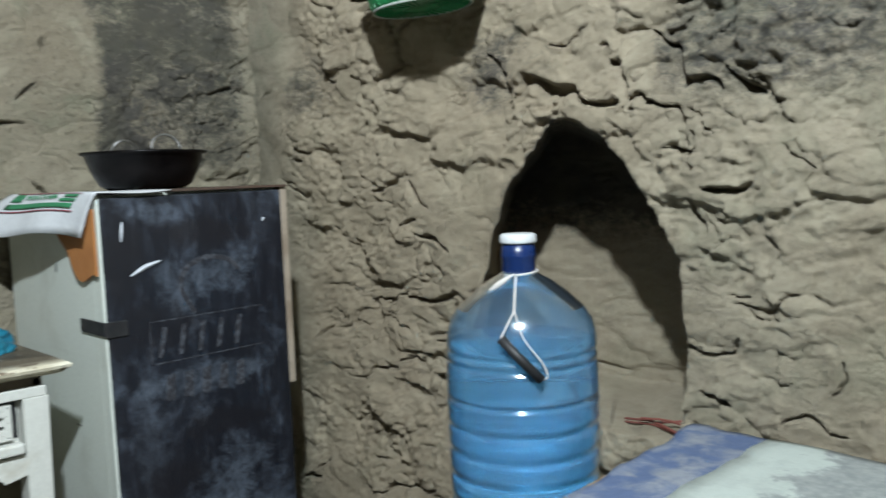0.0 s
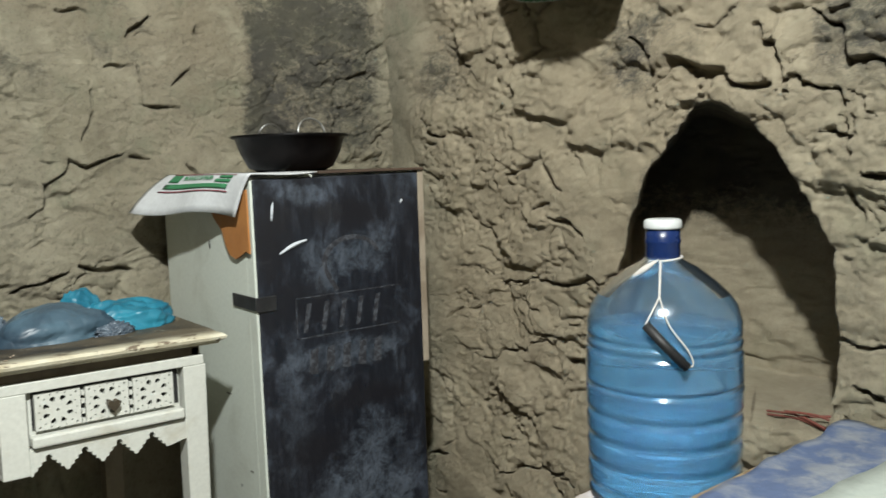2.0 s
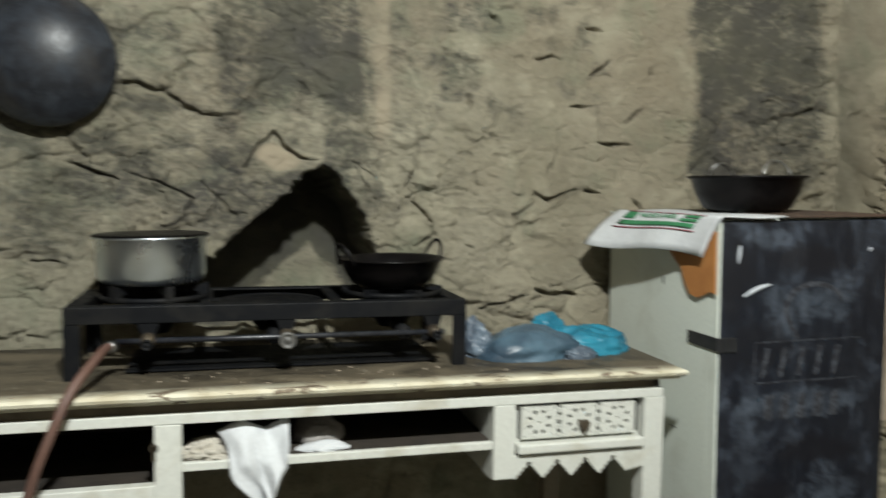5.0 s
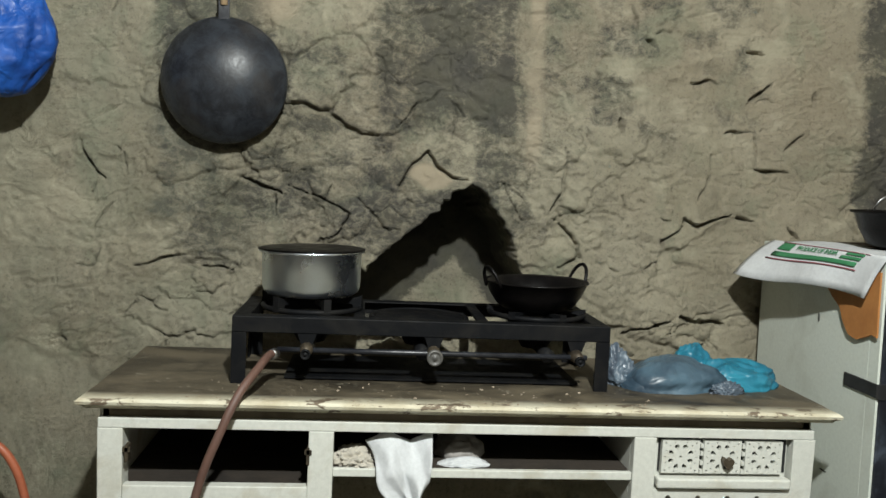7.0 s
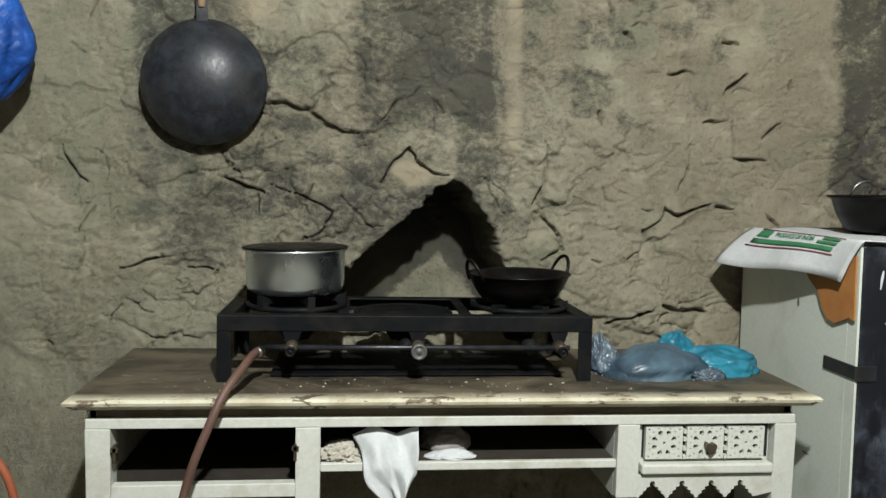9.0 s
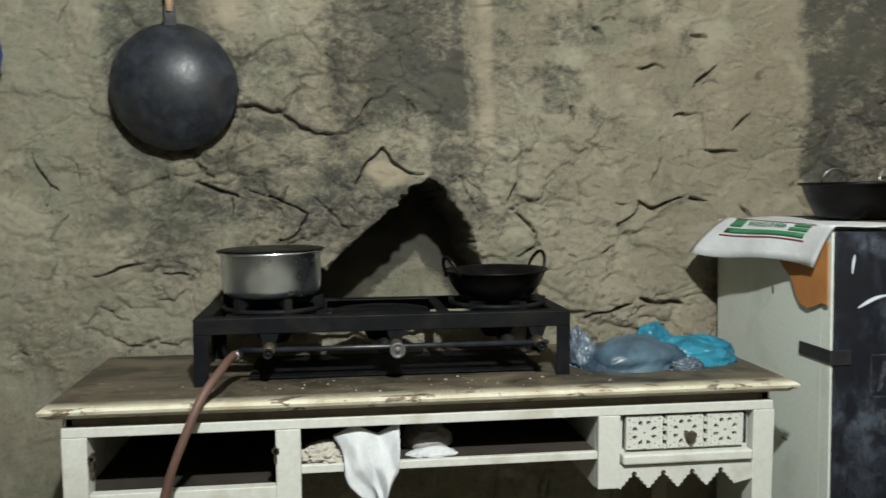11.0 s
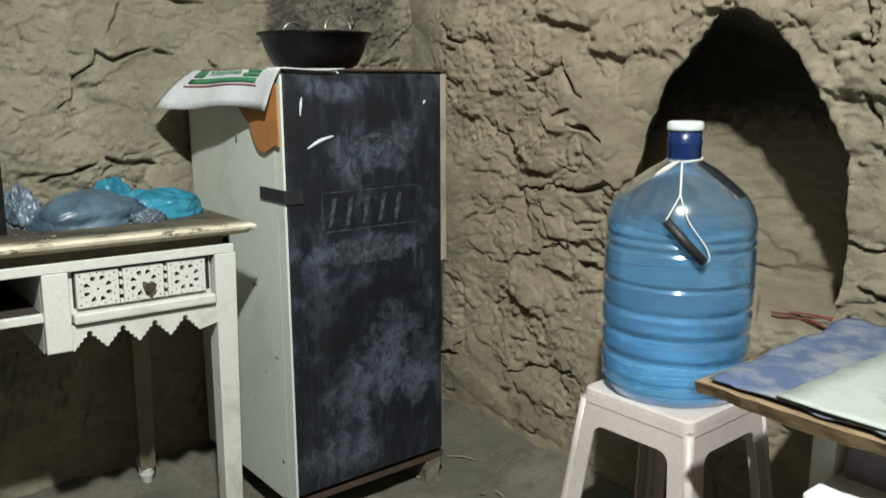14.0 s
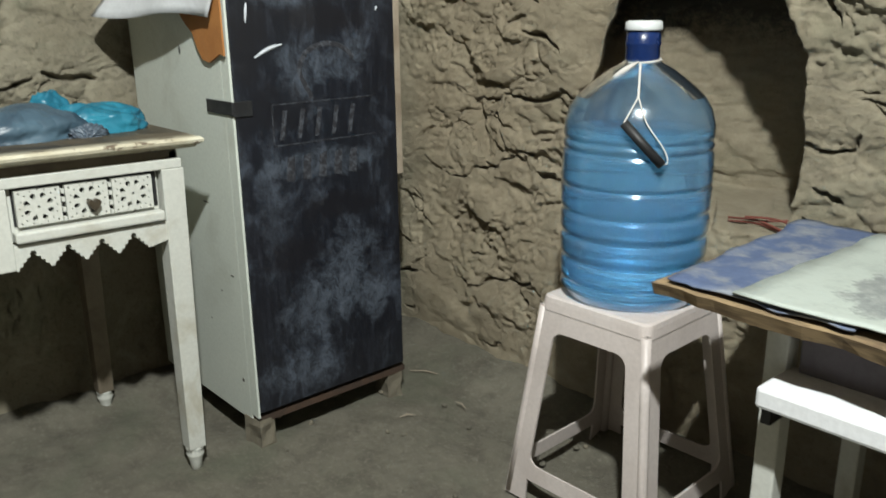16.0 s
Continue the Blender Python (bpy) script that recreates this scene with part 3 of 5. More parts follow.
plain("wall_south", box(-2.1, 1.8, -2.2, -2.0, -0.06, 2.75), DARK_PLASTER, "plain sooty mud-plastered wall closing the room", "wall")
plain("ceiling", box(-2.6, 2.0, -2.2, 2.2, 2.75, 2.85), DARK_CEILING, "dark wooden ceiling", "ceiling")


def mud_floor():
    n = 420
    x, y = np.meshgrid(np.linspace(-2.5, 2.0, n), np.linspace(-2.3, 2.1, n), indexing="ij")
    z = 0.012 * fbm(x * 2, y * 2, 3, 90) + 0.012 * fbm(x * 8, y * 8, 5, 92) + 0.004 * fbm(x * 40, y * 40, 3, 93) - 0.012
    # earth heaped at the foot of the walls
    z = z + 0.05 * step(1.40, 1.62, y) + 0.03 * step(-1.95, -2.1, x)
    idx = np.arange(n * n).reshape(n, n)
    me = bpy.data.meshes.new("floor")
    me.from_pydata(np.stack([x, y, z], -1).reshape(-1, 3).tolist(), [],
                   np.stack([idx[:-1, :-1], idx[1:, :-1], idx[1:, 1:], idx[:-1, 1:]], -1).reshape(-1, 4).tolist())
    me.materials.append(DIRT)
    me.shade_smooth()
    return tagged(new("floor", me), "trodden bare mud floor", "floor", kind="structure")


mud_floor()


# ---- things ----
SCUFF = worn("dark_paint_chip", (0.10, 0.10, 0.09), (0.06, 0.055, 0.05), 0.8)
PALE_CARD = worn("pale_card", (0.32, 0.265, 0.20), (0.22, 0.17, 0.12), 0.85)
GREEN_INK = worn("green_print", (0.03, 0.17, 0.07), (0.05, 0.22, 0.10), 0.85)
RED_INK = worn("dull_red_print", (0.22, 0.04, 0.06), (0.26, 0.06, 0.08), 0.85)
CHALK = worn("chalk_smear", (0.060, 0.066, 0.080), (0.012, 0.012, 0.016), 0.8, 0, 70, 0.36, 0.56)
BRIGHT_SCRATCH = worn("bare_scratch", (0.55, 0.58, 0.62), (0.40, 0.42, 0.46), 0.6)
HOSE = worn("brown_rubber_hose", (0.115, 0.062, 0.047), (0.08, 0.042, 0.032), 0.5)
KNOB_GREY = worn("greasy_grey_metal", (0.13, 0.125, 0.115), (0.05, 0.048, 0.044), 0.45)
BRASS = worn("tarnished_brass", (0.10, 0.08, 0.055), (0.05, 0.04, 0.03), 0.45, 0.5, 30)
CAP_WHITE = worn("white_cap", (0.56, 0.58, 0.58), (0.48, 0.50, 0.50), 0.4)
STRING = worn("white_string", (0.55, 0.53, 0.50), (0.44, 0.41, 0.38), 0.9)


def film_material(name, a, b, rough, spec, scale=11):
    """Thin crushed plastic: sharp creases over broad patches of tone."""
    g = Graph(name, rough)
    g.p.inputs["Specular IOR Level"].default_value = spec
    folds = []
    for size, soft in ((scale, 0.9), (scale * 2.7, 0.6)):
        n = g.nt.nodes.new("ShaderNodeMath")
        n.operation = "ABSOLUTE"
        g.link(g.ramp(g.noise(size, 2, 0.5, soft), 0.0, 1.0, -1.0, 1.0), n.inputs[0])
        folds.append(n.outputs[0])
    g.bump(g.mix(0.4, *folds), 0.8, 0.018)
    c = g.mix(g.ramp(g.noise(scale * 1.5, 5, 0.65, 0.6), 0.38, 0.62), a, b)
    return g.done(c, g.ramp(g.noise(40, 3), 0.3, 0.7, rough - 0.1, rough + 0.15))


TEAL_BAG = film_material("teal_plastic_bag", (0.026, 0.20, 0.285), (0.011, 0.10, 0.16), 0.40, 0.35, 5)
BLUE_BAG = film_material("blue_plastic_bag", (0.014, 0.085, 0.36), (0.007, 0.042, 0.20), 0.46, 0.3, 7)
GREY_BAG = film_material("grey_plastic_bag", (0.070, 0.120, 0.160), (0.028, 0.048, 0.070), 0.38, 0.4, 5)
SILVER_BAG = film_material("crumpled_foil_bag", (0.12, 0.16, 0.20), (0.025, 0.03, 0.045), 0.35, 0.45, 8)
GREY_BUNDLE = worn("grey_cloth_bundle", (0.30, 0.28, 0.26), (0.20, 0.18, 0.17), 0.9)
GREEN_NET = worn("green_plastic", (0.02, 0.22, 0.07), (0.015, 0.14, 0.045), 0.4)
WHITE_BOARD = worn("white_painted_board", (0.74, 0.75, 0.76), (0.66, 0.66, 0.66), 0.45, 0, 5, 0.5, 0.8)
TAN_WOOD = worn("tan_wood_handle", (0.42, 0.30, 0.18), (0.33, 0.22, 0.12), 0.6)
PAPER = worn("dull_white_paper", (0.44, 0.41, 0.35), (0.28, 0.25, 0.20), 0.9)
ORANGE_HOSE = worn("orange_rubber_hose", (0.40, 0.115, 0.055), (0.28, 0.08, 0.04), 0.5)
TWIG = worn("red_brown_twig", (0.17, 0.05, 0.035), (0.10, 0.035, 0.025), 0.7)
PLY_EDGE = worn("frayed_plywood", (0.29, 0.205, 0.11), (0.12, 0.08, 0.045), 0.8, 0, 9, 0.42, 0.62, stretch=(1.5, 6, 12))


def sheet(grid, thick, bm=None):
    """A skin through a grid of points, with a little thickness."""
    bm = bm or bmesh.new()
    n, m = len(grid), len(grid[0])
    top = [[bm.verts.new(p) for p in row] for row in grid]
    faces = [bm.faces.new((top[i][j], top[i + 1][j], top[i + 1][j + 1], top[i][j + 1])) for i in range(n - 1) for j in range(m - 1)]
    bmesh.ops.recalc_face_normals(bm, faces=faces)
    bmesh.ops.solidify(bm, geom=faces, thickness=thick)
    return bm


def pierced(outline, holes, y0, y1):
    """A plate in x and z with an outline and holes, from y0 to y1."""
    bm = bmesh.new()
    for loop in (outline, *holes):
        v = [bm.verts.new((x, y0, z)) for x, z in loop]
        for a, b in zip(v, v[1:] + v[:1]):
            bm.edges.new((a, b))
    bmesh.ops.triangle_fill(bm, use_beauty=True, edges=bm.edges[:])
    out = bmesh.ops.extrude_face_region(bm, geom=bm.faces[:])
    bmesh.ops.translate(bm, vec=(0, y1 - y0, 0), verts=[v for v in out["geom"] if isinstance(v, bmesh.types.BMVert)])
    return bm


def turned(bm, m):
    bmesh.ops.transform(bm, matrix=m, verts=bm.verts)
    return bm


FRONT = Matrix(((0, -1, 0, 0), (1, 0, 0, 0), (0, 0, 1, 0), (0, 0, 0, 1)))  # x, z drawings stand on a +x face: x becomes y, y becomes -x


def crumple(size, seed, folds=3.0, amp=0.3, detail=3, flat=0.2):
    """A crushed bag or bundle: a ball squeezed by folds, flat below."""
    bm = bmesh.new()
    bmesh.ops.create_icosphere(bm, subdivisions=detail + 2, radius=1.0)
    for v in bm.verts:
        p = v.co.copy()
        off = Vector((seed * 3.1, seed * 1.7, seed * 5.3))
        ridge = 1 - abs(noise.noise(p * folds + off)) * 2
        ridge2 = 1 - abs(noise.noise(p * folds * 2.3 + off)) * 2
        p2 = Vector((p.x, p.y * 0.6, p.z * 1.7))
        ridge = 0.5 * ridge + 0.5 * (1 - abs(noise.noise(p2 * folds * 1.4 + off)) * 2)
        q = p * (1 + amp * (ridge * 0.7 + ridge2 * 0.3 - 0.6) + 0.2 * noise.noise(p * 1.3 + off))
        q.z = max(q.z, -flat)
        v.co = Vector((q.x * size[0], q.y * size[1], (q.z + flat) * size[2]))
    return bm


# wood coloured darker to stand in for shade inside the table
DARKENED_WOOD = worn("darkened_wood", (0.034, 0.026, 0.019), (0.018, 0.014, 0.011), 0.8)
DIM_BROWN_PAINT = worn("dim_brown_paint", (0.19, 0.155, 0.11), (0.11, 0.088, 0.06), 0.7)
RUST = worn("rusty_iron", (0.05, 0.032, 0.022), (0.09, 0.05, 0.03), 0.8)


# -- fridge --
def fridge():
    t = thing("fridge", "old single-door fridge with chipped white sides and chalky black door", "fridge", (-1.568, 0.864, 0.062))
    w, d, h = 0.454, 0.515, 1.022
    part("body", box(-d, -0.034, 0, w, 0, h), ENAMEL, t, "chipped white enamel body", bevel=0.0015)
    door = part("door", box(-0.03, 0.002, 0.006, w - 0.014, 0.03, h - 0.006), BLACK_PAINT, t, "black painted door smeared with chalk", bevel=0.003)
    part("door_edge", box(-0.0338, -0.001, 0.0, 0.0055, 0.018, h - 0.002), ENAMEL, t, "flaking white paint along the door edge")
    part("gasket", box(-0.0338, -0.03, 0.0065, w - 0.008, 0.01, h - 0.008), RUBBER, t)
    part("base_rail", box(-0.034, -0.008, 0.004, w - 0.004, 0.0, 0.016), RUST, t, "rusty bottom rail")
    part("top_sheet", box(-0.46, 0.004, 0.165, w + 0.004, h + 0.0005, h + 0.006), RUST, t, "thin dark brown sheet on top", bevel=0.001)
    strap = box(-0.112, 0.006, -0.004, 0.0, 0.735, 0.764)
    box(0.002, 0.006, 0.0, 0.045, 0.731, 0.764, strap)
    part("handle", strap, RUBBER, t, "black tape strap for a handle", bevel=0.0015)
    part("side_strip", box(-0.028, -0.004, w - 0.010, w + 0.008, 0.545, h + 0.004), PALE_CARD, t, "brown card strip hanging at the hinge side", bevel=0.002)
    for u0, z0, u1, z1, r in ((0.060, 0.852, 0.128, 0.878, 0.0045), (0.045, 0.925, 0.050, 0.965, 0.003), (0.385, 0.945, 0.391, 0.950, 0.003)):
        pts = spline([(0.003, u0, z0), (0.003, (u0 + u1) / 2, (z0 + z1) / 2 + 0.004), (0.003, u1, z1)], 5)
        part("scratch", tube(pts, [r * (0.25 + 0.75 * math.sin(math.pi * (k + 0.5) / len(pts))) for k in range(len(pts))], 6), BRIGHT_SCRATCH, door, "bright bare scratch")
    for x, z, a, b in ((-0.23, 0.865, 0.004, 0.011), (-0.17, 0.52, 0.014, 0.0015), (-0.07, 0.36, 0.009, 0.0012), (-0.13, 0.31, 0.002, 0.003), (-0.06, 0.10, 0.004, 0.005), (-0.20, 0.22, 0.002, 0.002)):
        blob = [(x + a * math.cos(q) * (1 + 0.4 * noise.noise(Vector((q, x * 50, z * 50)))), z + b * math.sin(q)) for q in np.linspace(0, 2 * math.pi, 11)[:-1]]
        part("paint_chip", prism(blob, -0.0012, -0.0001), SCUFF, t, "small dark chip in the white enamel")
    # rubbed-out lettering and figure left as plain bars in a frame
    for u0, u1, z0, z1 in ((0.092, 0.372, 0.748, 0.7505), (0.092, 0.372, 0.657, 0.6595), (0.092, 0.0945, 0.657, 0.7505)):
        part("chalk_line", box(0.0022, 0.0028, u0, u1, z0, z1), CHALK, door, "faint chalk line")
    for k in range(5):
        u = 0.108 + k * 0.046
        part("chalk_bar", turned(prism([(u, 0.67), (u + 0.011, 0.67), (u + 0.024, 0.735), (u + 0.012, 0.735)], 0.0, -0.0006), Matrix.Translation((0.0022, 0, 0)) @ FRONT), CHALK, door, "faint worn chalk bar")
    for k in range(5):
        u = 0.118 + k * 0.043
        part("chalk_bar", turned(prism([(u, 0.575), (u + 0.022, 0.572), (u + 0.026, 0.632), (u + 0.006, 0.628)], 0.0, -0.0006), Matrix.Translation((0.0022, 0, 0)) @ FRONT), CHALK, door, "faint worn chalk bar")
    arc = [(0.0026, 0.245 + 0.075 * math.cos(a), 0.82 + 0.055 * math.sin(a)) for a in np.linspace(0.35, 3.6, 14)]
    part("chalk_curve", turned(tube(spline([(0.0, y, z) for _, y, z in arc] + [(0.0, 0.20, 0.755)], 3), 0.006, 6), Matrix.Translation((0.0022, 0, 0)) @ Matrix.Diagonal((0.08, 1, 1, 1))), CHALK, door, "faint worn chalk curve")
    return t


fridge()


def rough_brick(x, y, turn, label, size=(0.075, 0.055, 0.078)):
    t = thing("brick", label, "brick", (x, y, -0.012), turn, "bricks under the fridge")
    bm = box(-size[0] / 2, size[0] / 2, -size[1] / 2, size[1] / 2, 0, size[2])
    bmesh.ops.subdivide_edges(bm, edges=bm.edges[:], cuts=4, use_grid_fill=True)
    for v in bm.verts:
        if v.co.z < size[2] - 0.001:
            v.co += 0.006 * noise.noise_vector(v.co * 40 + Vector((x * 9, y * 9, 0)))
    part("block", bm, BRICK, t, smooth=False)


rough_brick(-1.605, 0.885, 8, "worn mud brick propping the fridge's front corner", (0.062, 0.042, 0.081))
rough_brick(-1.610, 1.285, -6, "worn mud brick propping the fridge's hinge side", (0.062, 0.045, 0.081))
rough_brick(-2.00, 0.905, 4, "worn mud brick propping the fridge's rear")
rough_brick(-2.00, 1.285, 4, "worn mud brick propping the fridge's rear")


def fridge_cloth():
    """A printed sack laid over the fridge's top, its flap hanging over the side."""
    t = thing("printed_sack_cloth", "white sack cloth with green print, draped over the fridge", "cloth", (-1.568, 0.864, 1.085))
    rows = []
    for i in range(25):
        k = i / 24
        x = -0.46 + k * 0.475
        flare = 0.080 * (1 - k) ** 1.2 + 0.022
        row = []
        for j in range(15):
            s = j / 14
            if s < 0.5:
                q = s / 0.5
                row.append((x, 0.16 * (1 - q) - 0.004, 0.004 + 0.002 * math.sin(9 * k + 5 * q)))
            else:
                q = (s - 0.5) / 0.5
                drop = 0.088 * (0.55 * q + 0.45 * q * q) + (0.006 * math.sin(7 * k) * q)
                slant = 0.035 * q * (0.2 - k)
                row.append((x + slant - 0.02 * q * k, -0.004 - flare * q - 0.006 * math.sin(11 * k + 1) * q, 0.006 - drop))
        rows.append(row)
    cloth = part("cloth", sheet(rows, 0.0025), WHITE_CLOTH, t, smooth=True)

    def on_flap(k, q, lift=0.0022):
        i, j = k * 24, 7 + q * 7
        a, b = int(min(i, 23)), int(min(j, 13))
        p = [[Vector(rows[a + m][b + n]) for n in (0, 1)] for m in (0, 1)]
        u, v = i - a, j - b
        c = (p[0][0] * (1 - u) + p[1][0] * u) * (1 - v) + (p[0][1] * (1 - u) + p[1][1] * u) * v
        nrm = (p[1][0] - p[0][0]).cross(p[0][1] - p[0][0]).normalized()
        if nrm.y > 0 or nrm.z < 0:
            nrm = -nrm
        return c + nrm * lift, nrm

    def band(name, k0, k1, q0, q1, material, label):
        n = 10
        g = [[on_flap(k0 + (k1 - k0) * i / n, q0 + (q1 - q0) * j / 3)[0] for j in range(4)] for i in range(n + 1)]
        part(name, sheet(g, 0.0008), material, cloth, label, smooth=True)

    band("print_band", 0.16, 0.84, 0.36, 0.48, GREEN_INK, "broad green printed band")
    band("print_line", 0.14, 0.86, 0.54, 0.565, RED_INK, "thin dull red printed line")
    band("print_line", 0.14, 0.88, 0.03, 0.05, RED_INK, "thin dull red printed line")
    band("print_block", 0.16, 0.27, 0.08, 0.30, GREEN_INK, "green printed block")
    band("print_block", 0.72, 0.85, 0.08, 0.17, GREEN_INK, "green printed block")
    band("print_block", 0.70, 0.845, 0.21, 0.31, GREEN_INK, "green printed block")
    c, nrm = on_flap(0.49, 0.19, 0.003)
    txt = bpy.data.curves.new("lettering", "FONT")
    txt.body, txt.size, txt.align_x, txt.align_y, txt.extrude = "PRODUCE OF INDIA", 0.0180, "CENTER", "CENTER", 0.0004
    txt.materials.append(GREEN_INK)
    ob = new("lettering", txt)
    ob.parent = cloth
    xa = (on_flap(0.62, 0.19)[0] - on_flap(0.36, 0.19)[0]).normalized()
    za = nrm
    ya = za.cross(xa).normalized()
    ob.matrix_basis = Matrix.Translation(c) @ Matrix((xa, ya, xa.cross(ya))).transposed().to_4x4()
    tagged(ob, "green printed words on white cloth")


fridge_cloth()


def orange_card():
    t = thing("orange_card", "orange-brown card flap stuck to the fridge's side", "card", (-1.60, 0.862, 0.987))
    pts = [(-0.20, 0.05), (0.028, 0.07), (0.03, -0.066), (0.012, -0.062), (-0.006, -0.070), (-0.04, -0.082), (-0.07, -0.076), (-0.092, -0.052), (-0.108, -0.022), (-0.14, -0.002)]
    bm = prism(pts, -0.006, -0.002)
    part("card", bm, ORANGE_CARD, t)


orange_card()


def ring_bowl():
    t = thing("iron_basin", "black iron basin with two steel ring handles, on the fridge", "basin", (-1.79, 1.083, 1.091))
    prof = [(0, 0.0), (0.083, 0.0), (0.103, 0.010), (0.122, 0.045), (0.133, 0.080), (0.143, 0.083), (0.143, 0.088), (0.131, 0.088), (0.118, 0.05), (0.099, 0.016), (0, 0.008)]
    part("bowl", lathe(prof, 56), SOOTED_IRON, t, smooth=True)
    for a, tilt in ((-4.5, 14), (175.5, 14)):
        ca, sa = math.cos(radians(a)), math.sin(radians(a))
        pts = []
        for k in range(15):
            b = math.pi * k / 14
            along, up = 0.034 * math.cos(b), 0.036 * math.sin(b)
            pts.append((ca * (0.127 - 0.2 * up) - sa * along, sa * (0.127 - 0.2 * up) + ca * along, 0.086 + up))
        part("ring_handle", tube(pts, 0.0024, 8), STEEL, t, "bright steel ring handle", smooth=True)


ring_bowl()


# -- table --
TILT_X = -0.85


def square_leg(x, y, size, top, foot=0.05):
    """A tapered square leg on a small turned foot."""
    bm = bmesh.new()
    rings = []
    for z, s in ((foot, 0.82), (top, 1.0)):
        h = size * s / 2
        rings.append([bm.verts.new((x + a * h, y + b * h, z)) for a, b in ((-1, -1), (1, -1), (1, 1), (-1, 1))])
    bm.faces.new(rings[0][::-1])
    bm.faces.new(rings[1])
    for i in range(4):
        bm.faces.new((rings[0][i], rings[0][(i + 1) % 4], rings[1][(i + 1) % 4], rings[1][i]))
    return bm


def rosette(cx, cz, r):
    """Eight round holes in a ring about a small one."""
    ring = lambda x, z, q, n: [(x + q * math.cos(a), z + q * math.sin(a)) for a in np.linspace(0, 2 * math.pi, n + 1)[:-1]]
    holes = [ring(cx, cz, r * 0.09, 6)]
    for k in range(8):
        a = math.pi / 4 * k + math.pi / 8
        drop = [(0.46, 0.0), (0.58, 0.10), (0.70, 0.155), (0.80, 0.11), (0.83, 0.0), (0.80, -0.11), (0.70, -0.155), (0.58, -0.10)]
        holes.append([(cx + r * (p * math.cos(a) - q * math.sin(a)), cz + r * (p * math.sin(a) + q * math.cos(a))) for p, q in drop])
    for k in range(16):
        a = math.pi / 8 * k
        holes.append(ring(cx + r * 0.99 * math.cos(a), cz + r * 0.99 * math.sin(a), r * 0.05, 5))
    for i in (-1, 1):
        for j in (-1, 1):
            holes.append(ring(cx + i * r * 0.98, cz + j * r * 0.86, r * 0.075, 4))
    return holes


def kitchen_table():
    t = thing("kitchen_table", "white painted wooden table with carved drawer and stained top", "table")
    t.matrix_basis = pose(0, 0, 0.010, TILT_X, 0, 0)
    # moulded top
    prof = [(0.0, 0.765), (0.006, 0.760), (0.004, 0.754), (-0.005, 0.749), (-0.009, 0.744), (-0.024, 0.742)]
    xf, xb, ya, yb = -1.562, -2.045, -0.734, 0.773
    bm = bmesh.new()
    loops = []
    for off, z in prof:
        loop = []
        for (x0, y0), (x1, y1), (nx, ny) in (((xb, ya), (xf, ya), (0, -1)), ((xf, ya), (xf, yb), (1, 0)), ((xf, yb), (xb, yb), (0, 1))):
            cnt = 90 if nx else 30
            for k in range(cnt):
                q = k / cnt
                x, y = x0 + (x1 - x0) * q, y0 + (y1 - y0) * q
                ox, oy = nx * off, ny * off
                if k == 0:
                    px, py = {0: (0, -1), 1: (1, -1), 2: (1, 1)}[0 if ny < 0 else 1 if nx else 2]
                    ox, oy = px * off, py * off
                chip = 0.004 * max(0, noise.noise(Vector((x * 14, y * 14, 4.0))) - 0.15) if -0.01 < off else 0
                loop.append((x + ox - nx * chip, y + oy - ny * chip, z - chip * 0.5))
        loop.append((xb, yb + off, z))
        loops.append([bm.verts.new(p) for p in loop])
    for a, b in zip(loops, loops[1:]):
        for i in range(len(a) - 1):
            bm.faces.new((a[i], a[i + 1], b[i + 1], b[i]))
        bm.faces.new((a[-1], a[0], b[0], b[-1]))
    bm.faces.new(loops[0])
    bm.faces.new(loops[-1][::-1])
    part("tabletop", bm, TOP_PAINT, t, "chipped cream tabletop stained dark")
    X0, X1 = -1.612, -1.588
    part("top_rail", box(X0, X1, -0.707, 0.738, 0.701, 0.721), WHITE_PAINT, t, bevel=0.002)
    # strip coloured dim brown for the shadow of the top's overhang
    part("fascia", box(X0 - 0.014, X1 - 0.012, -0.700, 0.732, 0.721, 0.742), DIM_BROWN_PAINT, t, "grimy recessed strip under the top")
    part("back_rail", box(-2.035, -2.012, -0.69, 0.73, 0.60, 0.737), DARKENED_WOOD, t)
    for y in (-0.707, 0.716):
        part("side_apron", box(-2.03, -1.60, y, y + 0.02, 0.552, 0.737), WHITE_PAINT, t, bevel=0.002)
    # rear legs: brownish wood and the apron's shade in one colour
    for x, y in ((-1.612, -0.684), (-1.612, 0.718), (-2.045, -0.684), (-2.045, 0.668)):
        leg = part("leg", square_leg(x, y, 0.048, 0.701 if x > -2 else 0.60), WHITE_PAINT if x > -2 else DIM_BROWN_PAINT, t, "" if x > -2 else "grimy brown rear leg", bevel=0.002)
        part("foot", lathe([(0, -0.024), (0.011, -0.024), (0.014, 0.012), (0.018, 0.026), (0.021, 0.034), (0.016, 0.040), (0.021, 0.046), (0.019, 0.052), (0, 0.052)], 16, None, (x, y)), WHITE_PAINT, leg, smooth=True)
    part("stile", box(X0, X1, -0.306, -0.257, 0.545, 0.701), WHITE_PAINT, t, bevel=0.002)
    part("stile", box(X0, X1, 0.353, 0.400, 0.545, 0.701), WHITE_PAINT, t, bevel=0.002)
    part("low_rail", box(X0, X1, -0.660, -0.306, 0.560, 0.588), WHITE_PAINT, t, bevel=0.002)
    part("side_panel", box(-2.02, -1.612, -0.300, -0.286, 0.56, 0.735), WHITE_PAINT, t)
    part("side_panel", box(-2.02, -1.612, 0.353, 0.366, 0.542, 0.735), WHITE_PAINT, t)
